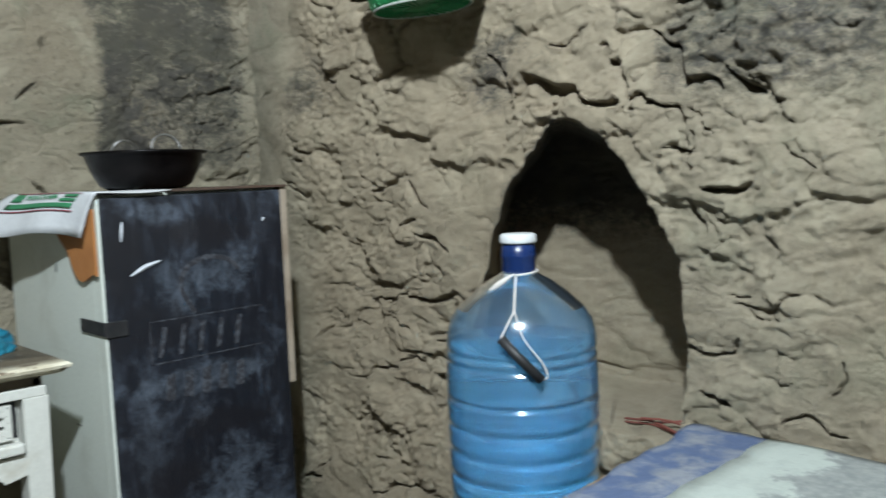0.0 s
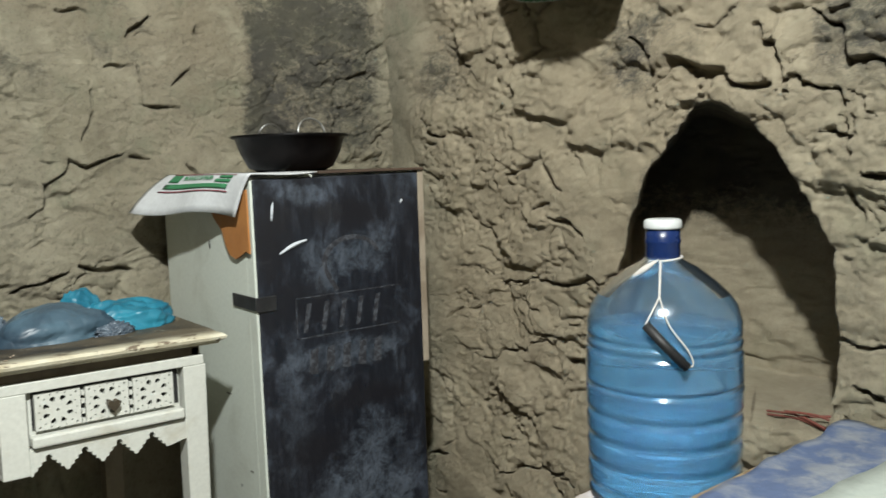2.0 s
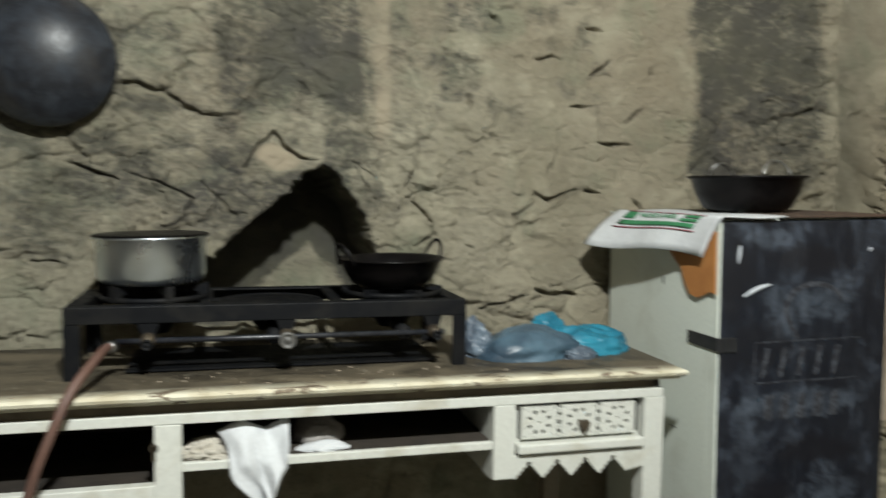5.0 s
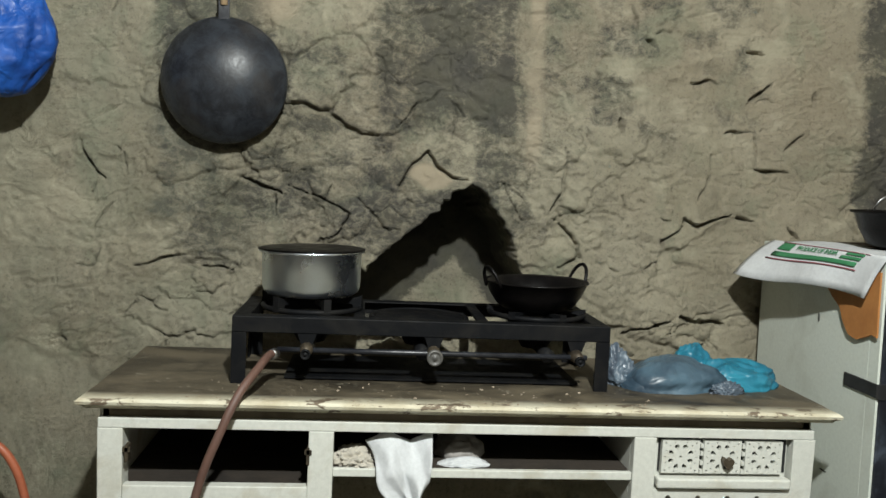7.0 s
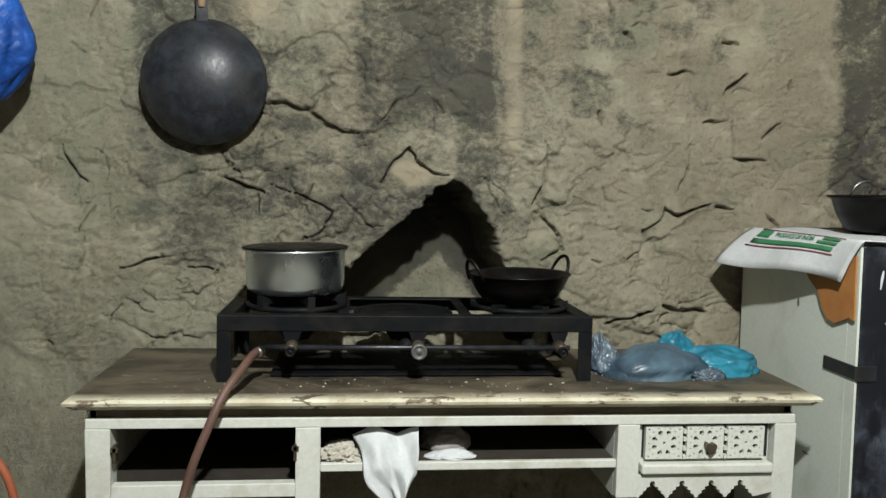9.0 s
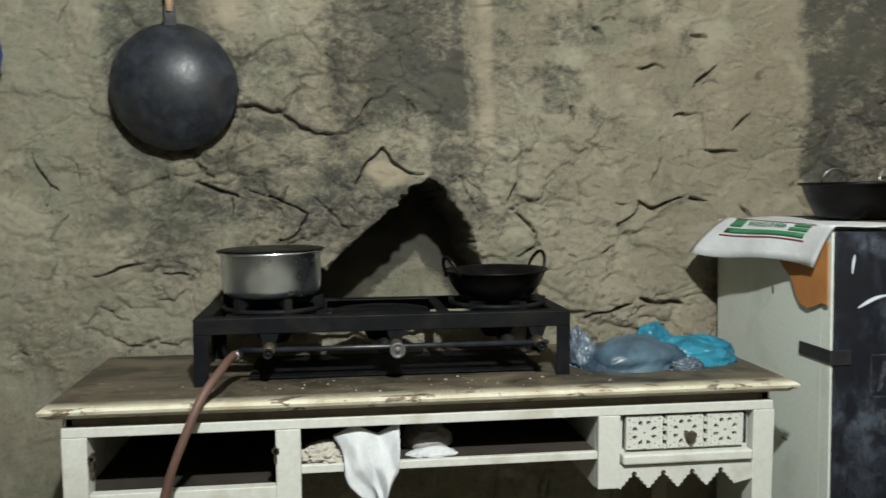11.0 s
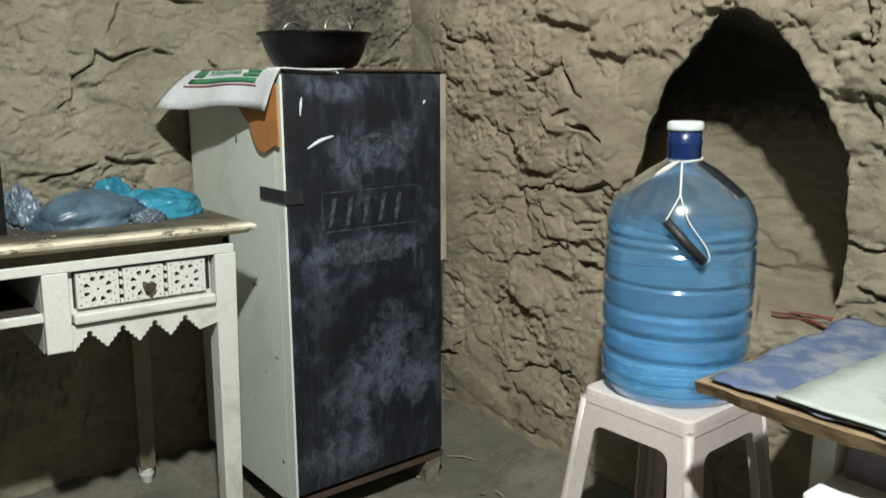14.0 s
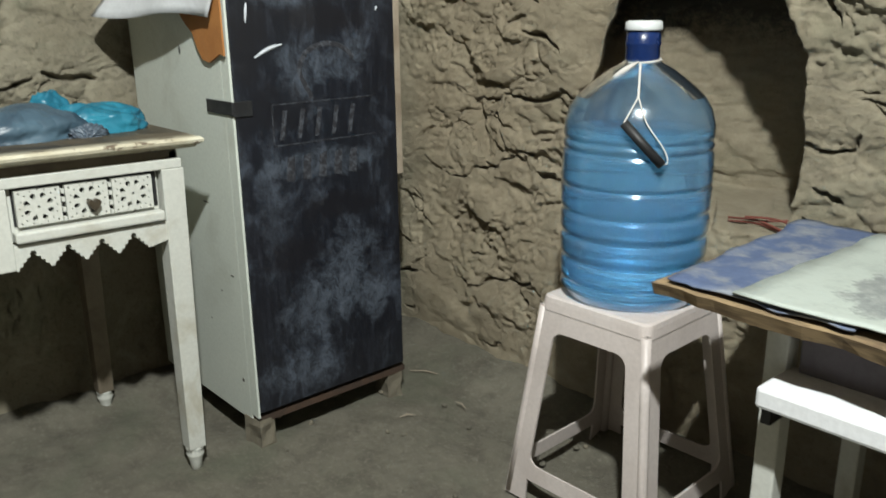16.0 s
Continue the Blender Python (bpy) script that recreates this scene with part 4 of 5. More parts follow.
    part("compartment_floor", box(-2.02, -1.612, -0.685, -0.300, 0.560, 0.572), DARKENED_WOOD, t, "bare dark wooden compartment floor")
    part("shelf", box(-2.02, -1.606, -0.286, 0.353, 0.610, 0.624), DARKENED_WOOD, t, "bare brown shelf board", bevel=0.003)
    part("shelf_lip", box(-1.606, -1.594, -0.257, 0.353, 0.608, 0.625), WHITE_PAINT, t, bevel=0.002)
    part("back_panel", box(-2.012, -2.006, -0.67, 0.716, 0.545, 0.735), DARKENED_WOOD, t, "dark wooden back board")
    for y in (-0.655, -0.309):
        hinge = box(-1.606, -1.584, y, y + 0.006, 0.635, 0.668)
        box(-1.592, -1.584, y - 0.004, y + 0.010, 0.655, 0.664, hinge)
        part("hinge", hinge, BRASS, t, "old door hinge, its door gone")
    # scalloped apron under the drawer
    outline = [(0.400, 0.592), (0.400, 0.543)]
    for c in (0.432, 0.496, 0.560, 0.624):
        for dx, z in ((-0.029, 0.543), (-0.026, 0.550), (-0.020, 0.552), (-0.020, 0.558), (-0.013, 0.560), (-0.013, 0.566), (-0.005, 0.568), (-0.006, 0.574), (-0.003, 0.579), (0.003, 0.579), (0.006, 0.574), (0.005, 0.568), (0.013, 0.566), (0.013, 0.560), (0.020, 0.558), (0.020, 0.552), (0.026, 0.550), (0.029, 0.543)):
            outline.append((c + dx, z))
    outline += [(0.664, 0.545), (0.70, 0.553), (0.70, 0.592)]
    part("scalloped_apron", turned(prism(outline, 0.0, 0.018), Matrix.Translation((-1.590, 0, 0)) @ FRONT), WHITE_PAINT, t, "apron with a stepped scalloped edge")
    # drawer
    d = part("drawer", box(-1.98, -1.606, 0.404, 0.690, 0.596, 0.699), WHITE_PAINT, t, "drawer with three pierced rosettes", bevel=0.002)
    for k in range(3):
        y0 = 0.414 + k * 0.0895
        rect = [(y0, 0.626), (y0 + 0.080, 0.626), (y0 + 0.080, 0.694), (y0, 0.694)]
        part("rosette_panel", turned(pierced(rect, rosette(y0 + 0.040, 0.660, 0.0335), 0.0, 0.012), Matrix.Translation((-1.592, 0, 0)) @ FRONT), WHITE_PAINT, d, "carved pierced rosette panel")
    # black sheet gives the shade seen through the pierced holes
    part("drawer_backing", box(-1.6055, -1.6035, 0.410, 0.686, 0.626, 0.698), RUBBER, d, "dark hollow behind the rosettes")
    for k in range(2):
        y0 = 0.4955 + k * 0.0895
        for z in (0.630, 0.648, 0.668, 0.684):
            part("spindle", box(-1.603, -1.590, y0, y0 + 0.006, z - 0.004, z + 0.004), WHITE_PAINT, d)
    part("drawer_lip", box(-1.606, -1.578, 0.404, 0.690, 0.597, 0.618), WHITE_PAINT, d, "moulded ledge of the drawer", bevel=0.004)
    heart = [(0.552 + 0.011 * math.sin(a) ** 3 * 1.1, 0.651 + 0.0009 * (13 * math.cos(a) - 5 * math.cos(2 * a) - 2 * math.cos(3 * a) - math.cos(4 * a)) * 1.0) for a in np.linspace(0, 2 * math.pi, 25)[:-1]]
    part("knob", turned(prism(heart, 0.0, 0.014), Matrix.Translation((-1.578, 0, 0)) @ FRONT), BRASS, d, "small heart-shaped dark brass pull", bevel=0.002)


kitchen_table()
TABLE_Z = 0.775
ON_TABLE = pose(0, 0, TABLE_Z, TILT_X, 0, 0)


# -- stove and pans --
def gas_stove():
    t = thing("gas_stove", "soot-black iron three-burner gas stove on the table", "stove")
    t.matrix_basis = ON_TABLE
    XF, XB, Y0, Y1, ZT = -1.70, -1.99, -0.466, 0.335, 0.142

    def bar(name, *a, **k):
        return part(name, box(*a), STOVE_IRON, t, bevel=0.002, **k)

    bar("front_rail", XF - 0.004, XF, Y0, Y1, ZT - 0.034, ZT)
    bar("front_flange", XF - 0.034, XF - 0.004, Y0, Y1, ZT - 0.004, ZT)
    bar("back_rail", XB, XB + 0.004, Y0, Y1, ZT - 0.034, ZT)
    bar("back_flange", XB + 0.004, XB + 0.034, Y0, Y1, ZT - 0.004, ZT)
    for y in (Y0, Y1 - 0.034):
        bar("end_rail", XB + 0.034, XF - 0.034, y, y + 0.034, ZT - 0.030, ZT)
    for y in (-0.205, 0.062):
        bar("cross_bar", XB + 0.004, XF - 0.034, y - 0.012, y + 0.012, ZT - 0.008, ZT - 0.001)
    for x in (XF - 0.038, XB):
        for y in (Y0, Y1 - 0.030):
            bm = box(x if x == XB else XF - 0.0042, x + 0.004 if x == XB else XF - 0.0002, y, y + 0.030, -0.0005, ZT - 0.034)
            side = Y0 if y == Y0 else Y1 - 0.004
            box(x, x + 0.038, side, side + 0.004, -0.0005, ZT - 0.034, bm)
            part("leg", bm, STOVE_IRON, t, "angle-iron leg")
    for y, lit in ((-0.312, 1), (-0.070, 0), (0.200, 1)):
        z = ZT - 0.03
        b = part("burner", lathe([(0, z - 0.045), (0.03, z - 0.045), (0.045, z - 0.02), (0.062, z - 0.004), (0.062, z + 0.010), (0.050, z + 0.018), (0.03, z + 0.020), (0, z + 0.014)], 28, None, (-1.845, y)), STOVE_IRON, t, "cast-iron burner head", smooth=True)
        part("venturi", tube([(-1.845, y, z - 0.03), (-1.78, y, z - 0.035), (-1.70, y, z - 0.038)], [0.018, 0.013, 0.016], 12), STOVE_IRON, b, smooth=True)
        ring = [(-1.845 + 0.108 * math.cos(a), y + 0.108 * math.sin(a), ZT + (0.004 if lit else -0.016)) for a in np.linspace(0, 2 * math.pi, 33)[:-1]]
        s = part("pan_support", tube(ring, 0.006, 8, None, True), STOVE_IRON, t, smooth=True)
        if lit:
            for k in range(6):
                a = math.pi / 3 * k + 0.35
                m = pose(-1.845, y, ZT, 0, 0, math.degrees(a))
                low = 0.83 if y < 0 else 0.42
                prong = prism([(0.045, 0.026 * low), (0.100, 0.034 * low), (0.113, 0.040 * low), (0.113, 0.0), (0.098, 0.0), (0.092, 0.016 * low), (0.045, 0.018 * low)], -0.008, 0.008)
                bmesh.ops.transform(prong, matrix=m, verts=prong.verts)
                part("prong", prong, STOVE_IRON, s)
        else:
            part("cover_plate", lathe([(0, ZT - 0.012), (0.098, ZT - 0.012), (0.102, ZT - 0.014), (0, ZT - 0.016)], 32, None, (-1.845, y)), STOVE_IRON, s, smooth=True)
    part("gas_pipe", tube([(-1.70, -0.372, 0.074), (-1.70, -0.1, 0.074), (-1.70, 0.285, 0.074)], 0.0058, 12), IRON, t, "greasy dark gas pipe", smooth=True)
    for y in (-0.312, -0.046, 0.262):
        v = part("valve", tube([(-1.72, y, 0.076), (-1.695, y, 0.076), (-1.672, y, 0.074)], [0.016, 0.014, 0.010], 12), BRASS, t, "greasy brass gas valve", smooth=True)
        k = 1.0 if abs(y) < 0.1 else 0.62
        knob = lathe([(0, 0), (0.016 * k, 0), (0.017 * k, 0.003), (0.017 * k, 0.012), (0.014 * k, 0.015), (0.012 * k, 0.011), (0.006 * k, 0.010), (0.004 * k, 0.014), (0, 0.014)], 20)
        part("valve_bracket", turned(prism([(y - 0.020, 0.108), (y - 0.012, 0.086), (y + 0.012, 0.086), (y + 0.020, 0.108)], -0.010, 0.010), Matrix.Translation((-1.712, 0, 0)) @ FRONT), STOVE_IRON, t, "greasy black valve bracket")
        part("knob", turned(knob, Matrix.Translation((-1.674, y, 0.072)) @ pose(0, 0, 0, 0, 90, 0)), KNOB_GREY if abs(y) < 0.1 else STOVE_IRON, v, "round valve knob", smooth=True)
    part("drip_tray", box(-1.96, -1.74, -0.36, 0.28, 0.004, 0.008), STOVE_IRON, t, "greasy black drip tray")


gas_stove()
POT_Z = TABLE_Z + 0.174


def cooking_pot():
    t = thing("cooking_pot", "dull aluminium cooking pot with a dark flat lid", "pot", (-1.845, -0.312, POT_Z + 0.0042))
    part("body", lathe([(0, 0), (0.094, 0), (0.104, 0.006), (0.109, 0.018), (0.110, 0.092), (0.117, 0.095), (0.117, 0.099), (0.106, 0.099), (0.106, 0.02), (0, 0.006)], 64), ALUMINIUM, t, smooth=True)
    part("lid", lathe([(0, 0.1015), (0.06, 0.1020), (0.112, 0.1005), (0.1185, 0.0995), (0.1185, 0.1015), (0.112, 0.1030), (0.06, 0.1045), (0, 0.1040)], 64), SOOTED_IRON, t, "dark flat metal lid", smooth=True)


cooking_pot()


def kadai():
    t = thing("kadai", "small black iron kadai with two loop handles, on the stove", "pan", (-1.845, 0.200, POT_Z - 0.0232))
    prof = [(0, 0.0), (0.065, 0.0), (0.088, 0.012), (0.104, 0.034), (0.117, 0.063), (0.122, 0.065), (0.120, 0.068), (0.112, 0.065), (0.099, 0.04), (0.083, 0.018), (0, 0.008)]
    part("bowl", lathe(prof, 56), SOOTED_IRON, t, smooth=True)
    for s in (-1, 1):
        pts = [(0.030 * math.cos(b), s * (0.116 + 0.018 * math.sin(b)), 0.056 + 0.046 * math.sin(b)) for b in np.linspace(0, math.pi, 13)]
        part("loop_handle", tube(turn_points(pts, 24), 0.0042, 8), SOOTED_IRON, t, "iron loop handle", smooth=True)


def turn_points(pts, degrees):
    c, s = math.cos(radians(degrees)), math.sin(radians(degrees))
    return [(c * x - s * y, s * x + c * y, z) for x, y, z in pts]


kadai()


def gas_hose():
    t = thing("gas_hose", "brown rubber gas hose running from the stove", "hose")
    path = [(-1.698, -0.372, 0.848), (-1.66, -0.383, 0.850), (-1.60, -0.396, 0.838), (-1.545, -0.425, 0.800), (-1.520, -0.452, 0.740), (-1.512, -0.490, 0.640), (-1.505, -0.520, 0.50), (-1.50, -0.545, 0.30),
            (-1.50, -0.57, 0.08), (-1.52, -0.66, 0.012), (-1.60, -0.85, 0.010), (-1.66, -1.15, 0.010), (-1.64, -1.5, 0.010)]
    part("tube", tube(spline(path, 7), 0.0085, 12), HOSE, t, smooth=True)
    part("clamp", tube([(-1.690, -0.374, 0.848), (-1.672, -0.380, 0.849)], 0.0115, 12), STEEL, t, "steel hose clamp", smooth=True)


gas_hose()


def orange_hose():
    t = thing("orange_hose", "bent orange rubber hose standing against the mud wall", "hose")
    path = [(-1.86, -0.90, 0.004), (-1.90, -0.935, 0.20), (-1.90, -0.948, 0.40), (-1.90, -0.957, 0.468), (-1.90, -0.979, 0.537), (-1.90, -1.016, 0.584), (-1.91, -1.08, 0.60), (-1.92, -1.16, 0.55), (-1.92, -1.21, 0.30), (-1.90, -1.23, 0.006)]
    part("tube", tube(spline(path, 7), 0.0095, 12), ORANGE_HOSE, t, smooth=True)


orange_hose()


# -- bags and cloth on the table --
def bag(name, label, category, at, size, seed, material, turn=0, folds=3.0, amp=0.35, partname="bag"):
    t = thing(name, label, category, at, turn)
    part(partname, crumple(size, seed, folds, amp), material, t, smooth=True)
    return t


tz = lambda y: TABLE_Z + y * math.sin(radians(TILT_X)) - 0.002
bag("grey_plastic_bag", "greyish blue plastic bag lying on the table", "bag", (-1.765, 0.505, tz(0.5)), (0.078, 0.122, 0.058), 2, GREY_BAG, 4, 1.1, 0.10)
bag("teal_plastic_bag", "crumpled teal plastic bag on the table", "bag", (-1.80, 0.655, tz(0.65)), (0.07, 0.105, 0.056), 5, TEAL_BAG, -4, 1.3, 0.26)
bag("teal_plastic_bag", "bunched teal plastic bag end on the grey bag", "bag", (-1.83, 0.575, tz(0.57)), (0.045, 0.055, 0.075), 9, TEAL_BAG, 20, 1.5, 0.32)
bag("foil_packet", "crumpled dark silvery packet beside the stove", "packet", (-1.80, 0.382, tz(0.38)), (0.05, 0.040, 0.070), 7, SILVER_BAG, 10, 2.0, 0.4)
bag("foil_packet", "small dark torn packet between the bags", "packet", (-1.715, 0.612, tz(0.61)), (0.02, 0.042, 0.022), 12, SILVER_BAG, 10, 4.0, 0.5)


def hanging_cloth():
    t = thing("white_rag", "white rag hanging over the table's shelf edge", "cloth", (-1.585, -0.115, 0.630))
    fold = lambda q: 1 - 2 * abs(q % 2 - 1)
    rows = []
    for i in range(31):
        a = i / 30
        row = []
        for j in range(25):
            b = j / 24
            lo = -0.070 + 0.085 * b ** 1.25 + 0.008 * math.sin(9 * b)
            hi = 0.066 - 0.012 * b - 0.030 * max(0, b - 0.55) / 0.45
            y = lo + (hi - lo) * a
            deep = 0.013 * fold(2.6 * a + 1.3 * b) + 0.008 * fold(5.3 * a - 2.6 * b + 0.4) + 0.006 * noise.noise(Vector((a * 4, b * 4, 2)))
            x = 0.014 - 0.045 * (1 - min(1, b * 2.4)) + deep * (0.35 + b)
            row.append((x, y, 0.070 - 0.155 * b - 0.016 * (1 - a) * b + 0.012 * fold(3 * a) * (1 - b)))
        rows.append(row)
    part("cloth", sheet(rows, 0.002), WHITE_CLOTH, t, smooth=True)


hanging_cloth()
bag("grey_bundle", "greyish cloth bundle lying on the table's shelf", "bundle", (-1.70, 0.015, 0.632), (0.05, 0.055, 0.045), 21, GREY_BUNDLE, 0, 1.6, 0.12)
bag("white_packet", "small white folded packet on the table's shelf", "packet", (-1.63, 0.020, 0.632), (0.025, 0.052, 0.014), 23, WHITE_CLOTH, 0, 2.0, 0.2)
bag("crumpled_paper", "crumpled dull white paper scraps on the table's shelf", "paper", (-1.64, -0.205, 0.632), (0.04, 0.050, 0.030), 27, PAPER, 0, 2.6, 0.7)


# -- hanging things on the west wall --
def wok_material():
    g = Graph("burnished_wok_iron", 0.4)
    g.p.inputs["Specular IOR Level"].default_value = 0.4
    p = g.ramp(g.noise(22, 8, 0.75, 0.3), 0.42, 0.60)
    c = g.mix(p, (0.008, 0.009, 0.012), (0.026, 0.030, 0.037))
    c = g.mix(g.ramp(g.noise(7, 4, 0.6), 0.55, 0.7, 0, 0.6), c, (0.030, 0.025, 0.021))
    g.bump(g.noise(90, 5, 0.7), 0.3, 0.002)
    return g.done(c, g.ramp(p, 0, 1, 0.50, 0.31))


WOK_IRON = wok_material()

def wok():
    t = thing("iron_wok", "large black iron wok hung bottom outward on the wall", "wok")
    t.matrix_basis = pose(-2.025, -0.540, 1.436, 0, 90, 0) @ pose(0, 0, 0, 0, 3, 0)
    prof = [(0, 0.072), (0.04, 0.070), (0.08, 0.058), (0.115, 0.036), (0.140, 0.010), (0.148, 0.0), (0.150, -0.004), (0.144, -0.004), (0.112, 0.030), (0.07, 0.055), (0, 0.068)]
    part("bowl", lathe(prof, 64), WOK_IRON, t, smooth=True)
    part("tang", turned(box(-0.19, -0.140, -0.013, 0.013, 0.0, 0.006), Matrix.Identity(4)), IRON, t, "flat iron tang", bevel=0.001)
    part("handle", tube([(-0.175, 0, 0.004), (-0.24, 0, 0.004), (-0.33, 0, 0.002)], [0.009, 0.010, 0.009], 12), TAN_WOOD, t, "pale wooden stick handle", smooth=True)
    part("nail", tube([(-0.325, 0, 0.03), (-0.325, 0, -0.08)], 0.003, 8), IRON, t)


wok()


def blue_bag():
    t = thing("blue_plastic_bag", "full blue plastic bag hanging on the wall", "bag", (-1.945, -1.022, 1.37))
    bm = bmesh.new()
    rings = []
    for i in range(48):
        z = i / 47
        r = 0.118 * (math.sin(min(1, z * 2.3 + 0.25) * math.pi / 2)) * (1 - 0.78 * max(0, z - 0.35) / 0.65) if z else 0.02
        ring = []
        for k in range(72):
            a = 2 * math.pi * k / 72
            w = 1 + 0.10 * math.sin(5 * a + 3 * z) * z + 0.20 * (0.5 - abs(noise.noise(Vector((math.cos(a) * 3.2 + z, math.sin(a) * 3.2, z * 5))))) + 0.05 * (0.5 - abs(noise.noise(Vector((math.cos(a) * 8, math.sin(a) * 8, z * 12))))) + 0.09 * noise.noise(Vector((math.cos(a) * 2, math.sin(a) * 2, z * 4)))
            ring.append(bm.verts.new((0.75 * r * w * math.cos(a), r * w * math.sin(a), 0.42 * z)))
        rings.append(ring)
    for a, b in zip(rings, rings[1:]):
        for k in range(72):
            bm.faces.new((a[k], a[(k + 1) % 72], b[(k + 1) % 72], b[k]))
    bm.faces.new(rings[0][::-1])
    bm.faces.new(rings[-1])
    part("bag", bm, BLUE_BAG, t, smooth=True)
    part("nail", tube([(0.02, 0, 0.41), (-0.18, 0, 0.41)], 0.003, 8), IRON, t)


blue_bag()


# -- water bottle on its stool --
def clear_blue(name, colour, rough, ior, weight, coat=0.0):
    g = Graph(name, rough)
    g.p.inputs["Transmission Weight"].default_value = weight
    g.p.inputs["IOR"].default_value = ior
    g.p.inputs["Coat Weight"].default_value = coat
    g.p.inputs["Coat Roughness"].default_value = 0.16
    g.bump(g.noise(14, 3), 0.12, 0.004)
    return g.done(colour)


def water_bottle():
    t = thing("water_bottle", "big blue plastic water bottle, mostly full, on the stool", "bottle", (-0.889, 1.358, 0.4525), 30)
    R = 0.1435
    prof = [(0.0, 0.006), (0.09, 0.004), (0.116, 0.0), (0.127, 0.006), (0.134, 0.020)]
    rings = ((0.038, 0.014, 0.0050), (0.086, 0.014, 0.0050), (0.133, 0.014, 0.0050), (0.180, 0.012, 0.0046), (0.232, 0.006, 0.0055), (0.298, 0.008, 0.0038), (0.317, 0.008, 0.0038))
    for k in range(129):
        z = 0.026 + 0.0025 * k
        r = R + 0.0005 - 0.0035 * max(0.0, 1 - z / 0.225) - 0.0035 * max(0.0, (z - 0.24) / 0.11)
        for at, half, deep in rings:
            if abs(z - at) < half:
                r -= deep * (0.5 + 0.5 * math.cos(math.pi * (z - at) / half))
        prof.append((r, z))
    prof += [(R - 0.006, 0.356), (R - 0.011, 0.374), (R - 0.024, 0.394), (R - 0.050, 0.418), (R - 0.080, 0.441), (0.040, 0.454), (0.032, 0.460), (0.0300, 0.466)]
    z = 0.463 - 0.158 * 0.935
    shell = [(r, zz) for r, zz in prof]
    inner = [(max(0.0, r - 0.002), zz + 0.002) for r, zz in prof][::-1]
    part("body", lathe(shell + inner, 72), BOTTLE_BLUE, t, "translucent ribbed blue plastic body", smooth=True).visible_shadow = False
    top = z + 0.158 * 0.935
    level = 0.332
    wet = [(max(0, r - 0.0035), zz + 0.003) for r, zz in prof if zz < level - 0.01]
    wet += [(R - 0.0075, level), (0.0, level)]
    part("water", lathe(wet, 72), WATER, t, "clear water inside", smooth=True)
    part("neck", lathe([(0.0305, top - 0.003), (0.0318, top + 0.004), (0.0312, top + 0.022), (0.0328, top + 0.026), (0.0328, top + 0.030), (0.0312, top + 0.034), (0.0312, top + 0.054), (0.025, top + 0.054), (0.025, top - 0.003)], 40), NECK_BLUE, t, "dark blue screw neck", smooth=True)
    part("cap", lathe([(0, top + 0.069), (0.029, top + 0.069), (0.0335, top + 0.066), (0.0345, top + 0.055), (0.0340, top + 0.0515), (0.0318, top + 0.0515), (0.0316, top + 0.057), (0, top + 0.058)], 40), CAP_WHITE, t, "white plastic cap rim", smooth=True)
    t2 = thing("string_with_tube", "white string tied round the bottle's neck, black tube hanging", "string", (-0.889, 1.358, 0.4525), 30)
    # -x of this thing faces the room's middle
    face = lambda a, r, zz: (r * math.sin(a), -r * math.cos(a), zz)
    ringp = [(0.0345 * math.cos(a), 0.0345 * math.sin(a), top - 0.004 + 0.003 * math.sin(a + 1)) for a in np.linspace(0, 2 * math.pi, 29)[:-1]]
    part("neck_loop", tube(ringp, 0.0022, 8, None, True), STRING, t2, smooth=True)
    rz = lambda zz: np.interp(zz, [p[1] for p in prof], [p[0] for p in prof]) + 0.0045
    drop = [face(0.02, rz(top - 0.008) + 0.003, top - 0.006), face(0.05, rz(top - 0.03), top - 0.03), face(0.06, rz(top - 0.058), top - 0.058)]
    part("twisted_string", tube(spline(drop, 6), 0.0022, 8), STRING, t2, smooth=True)
    knot = face(0.06, rz(top - 0.058), top - 0.058)
    ta, tb = (-0.085, top - 0.100), (0.37, top - 0.172)
    pa, pb = face(ta[0], rz(ta[1]) + 0.008, ta[1]), face(tb[0], rz(tb[1]) + 0.008, tb[1])
    part("string_strand", tube(spline([knot, face(-0.02, rz(top - 0.08) + 0.002, top - 0.08), pa], 6), 0.0015, 7), STRING, t2, smooth=True)
    part("string_strand", tube(spline([knot, face(0.18, rz(top - 0.10) + 0.002, top - 0.10), face(0.40, rz(top - 0.145) + 0.003, top - 0.145), face(0.45, rz(top - 0.168) + 0.004, top - 0.168), pb], 6), 0.0015, 7), STRING, t2, smooth=True)
    part("string_bow", tube(spline([face(-0.1, 0.036, top - 0.003), face(-0.45, 0.062, top - 0.018), face(-0.75, 0.075, top - 0.036)], 6), [0.0015 + 0.004 * math.sin(math.pi * k / 12) for k in range(13)], 8), STRING, t2, "frayed end of the bow", smooth=True)
    part("black_tube", tube([pa, tuple((Vector(pa) + Vector(pb)) / 2 + Vector(face(0.1, 0.004, 0))), pb], 0.0085, 14), RUBBER, t2, "short black rubber tube", smooth=True)


BOTTLE_BLUE = clear_blue("bottle_blue", (0.50, 0.70, 0.90), 0.06, 1.15, 0.97, 1.0)
WATER = clear_blue("water", (0.40, 0.82, 1.0), 0.04, 1.33, 0.925)
NECK_BLUE = worn("dark_blue_neck", (0.006, 0.022, 0.10), (0.005, 0.016, 0.07), 0.25)
water_bottle()


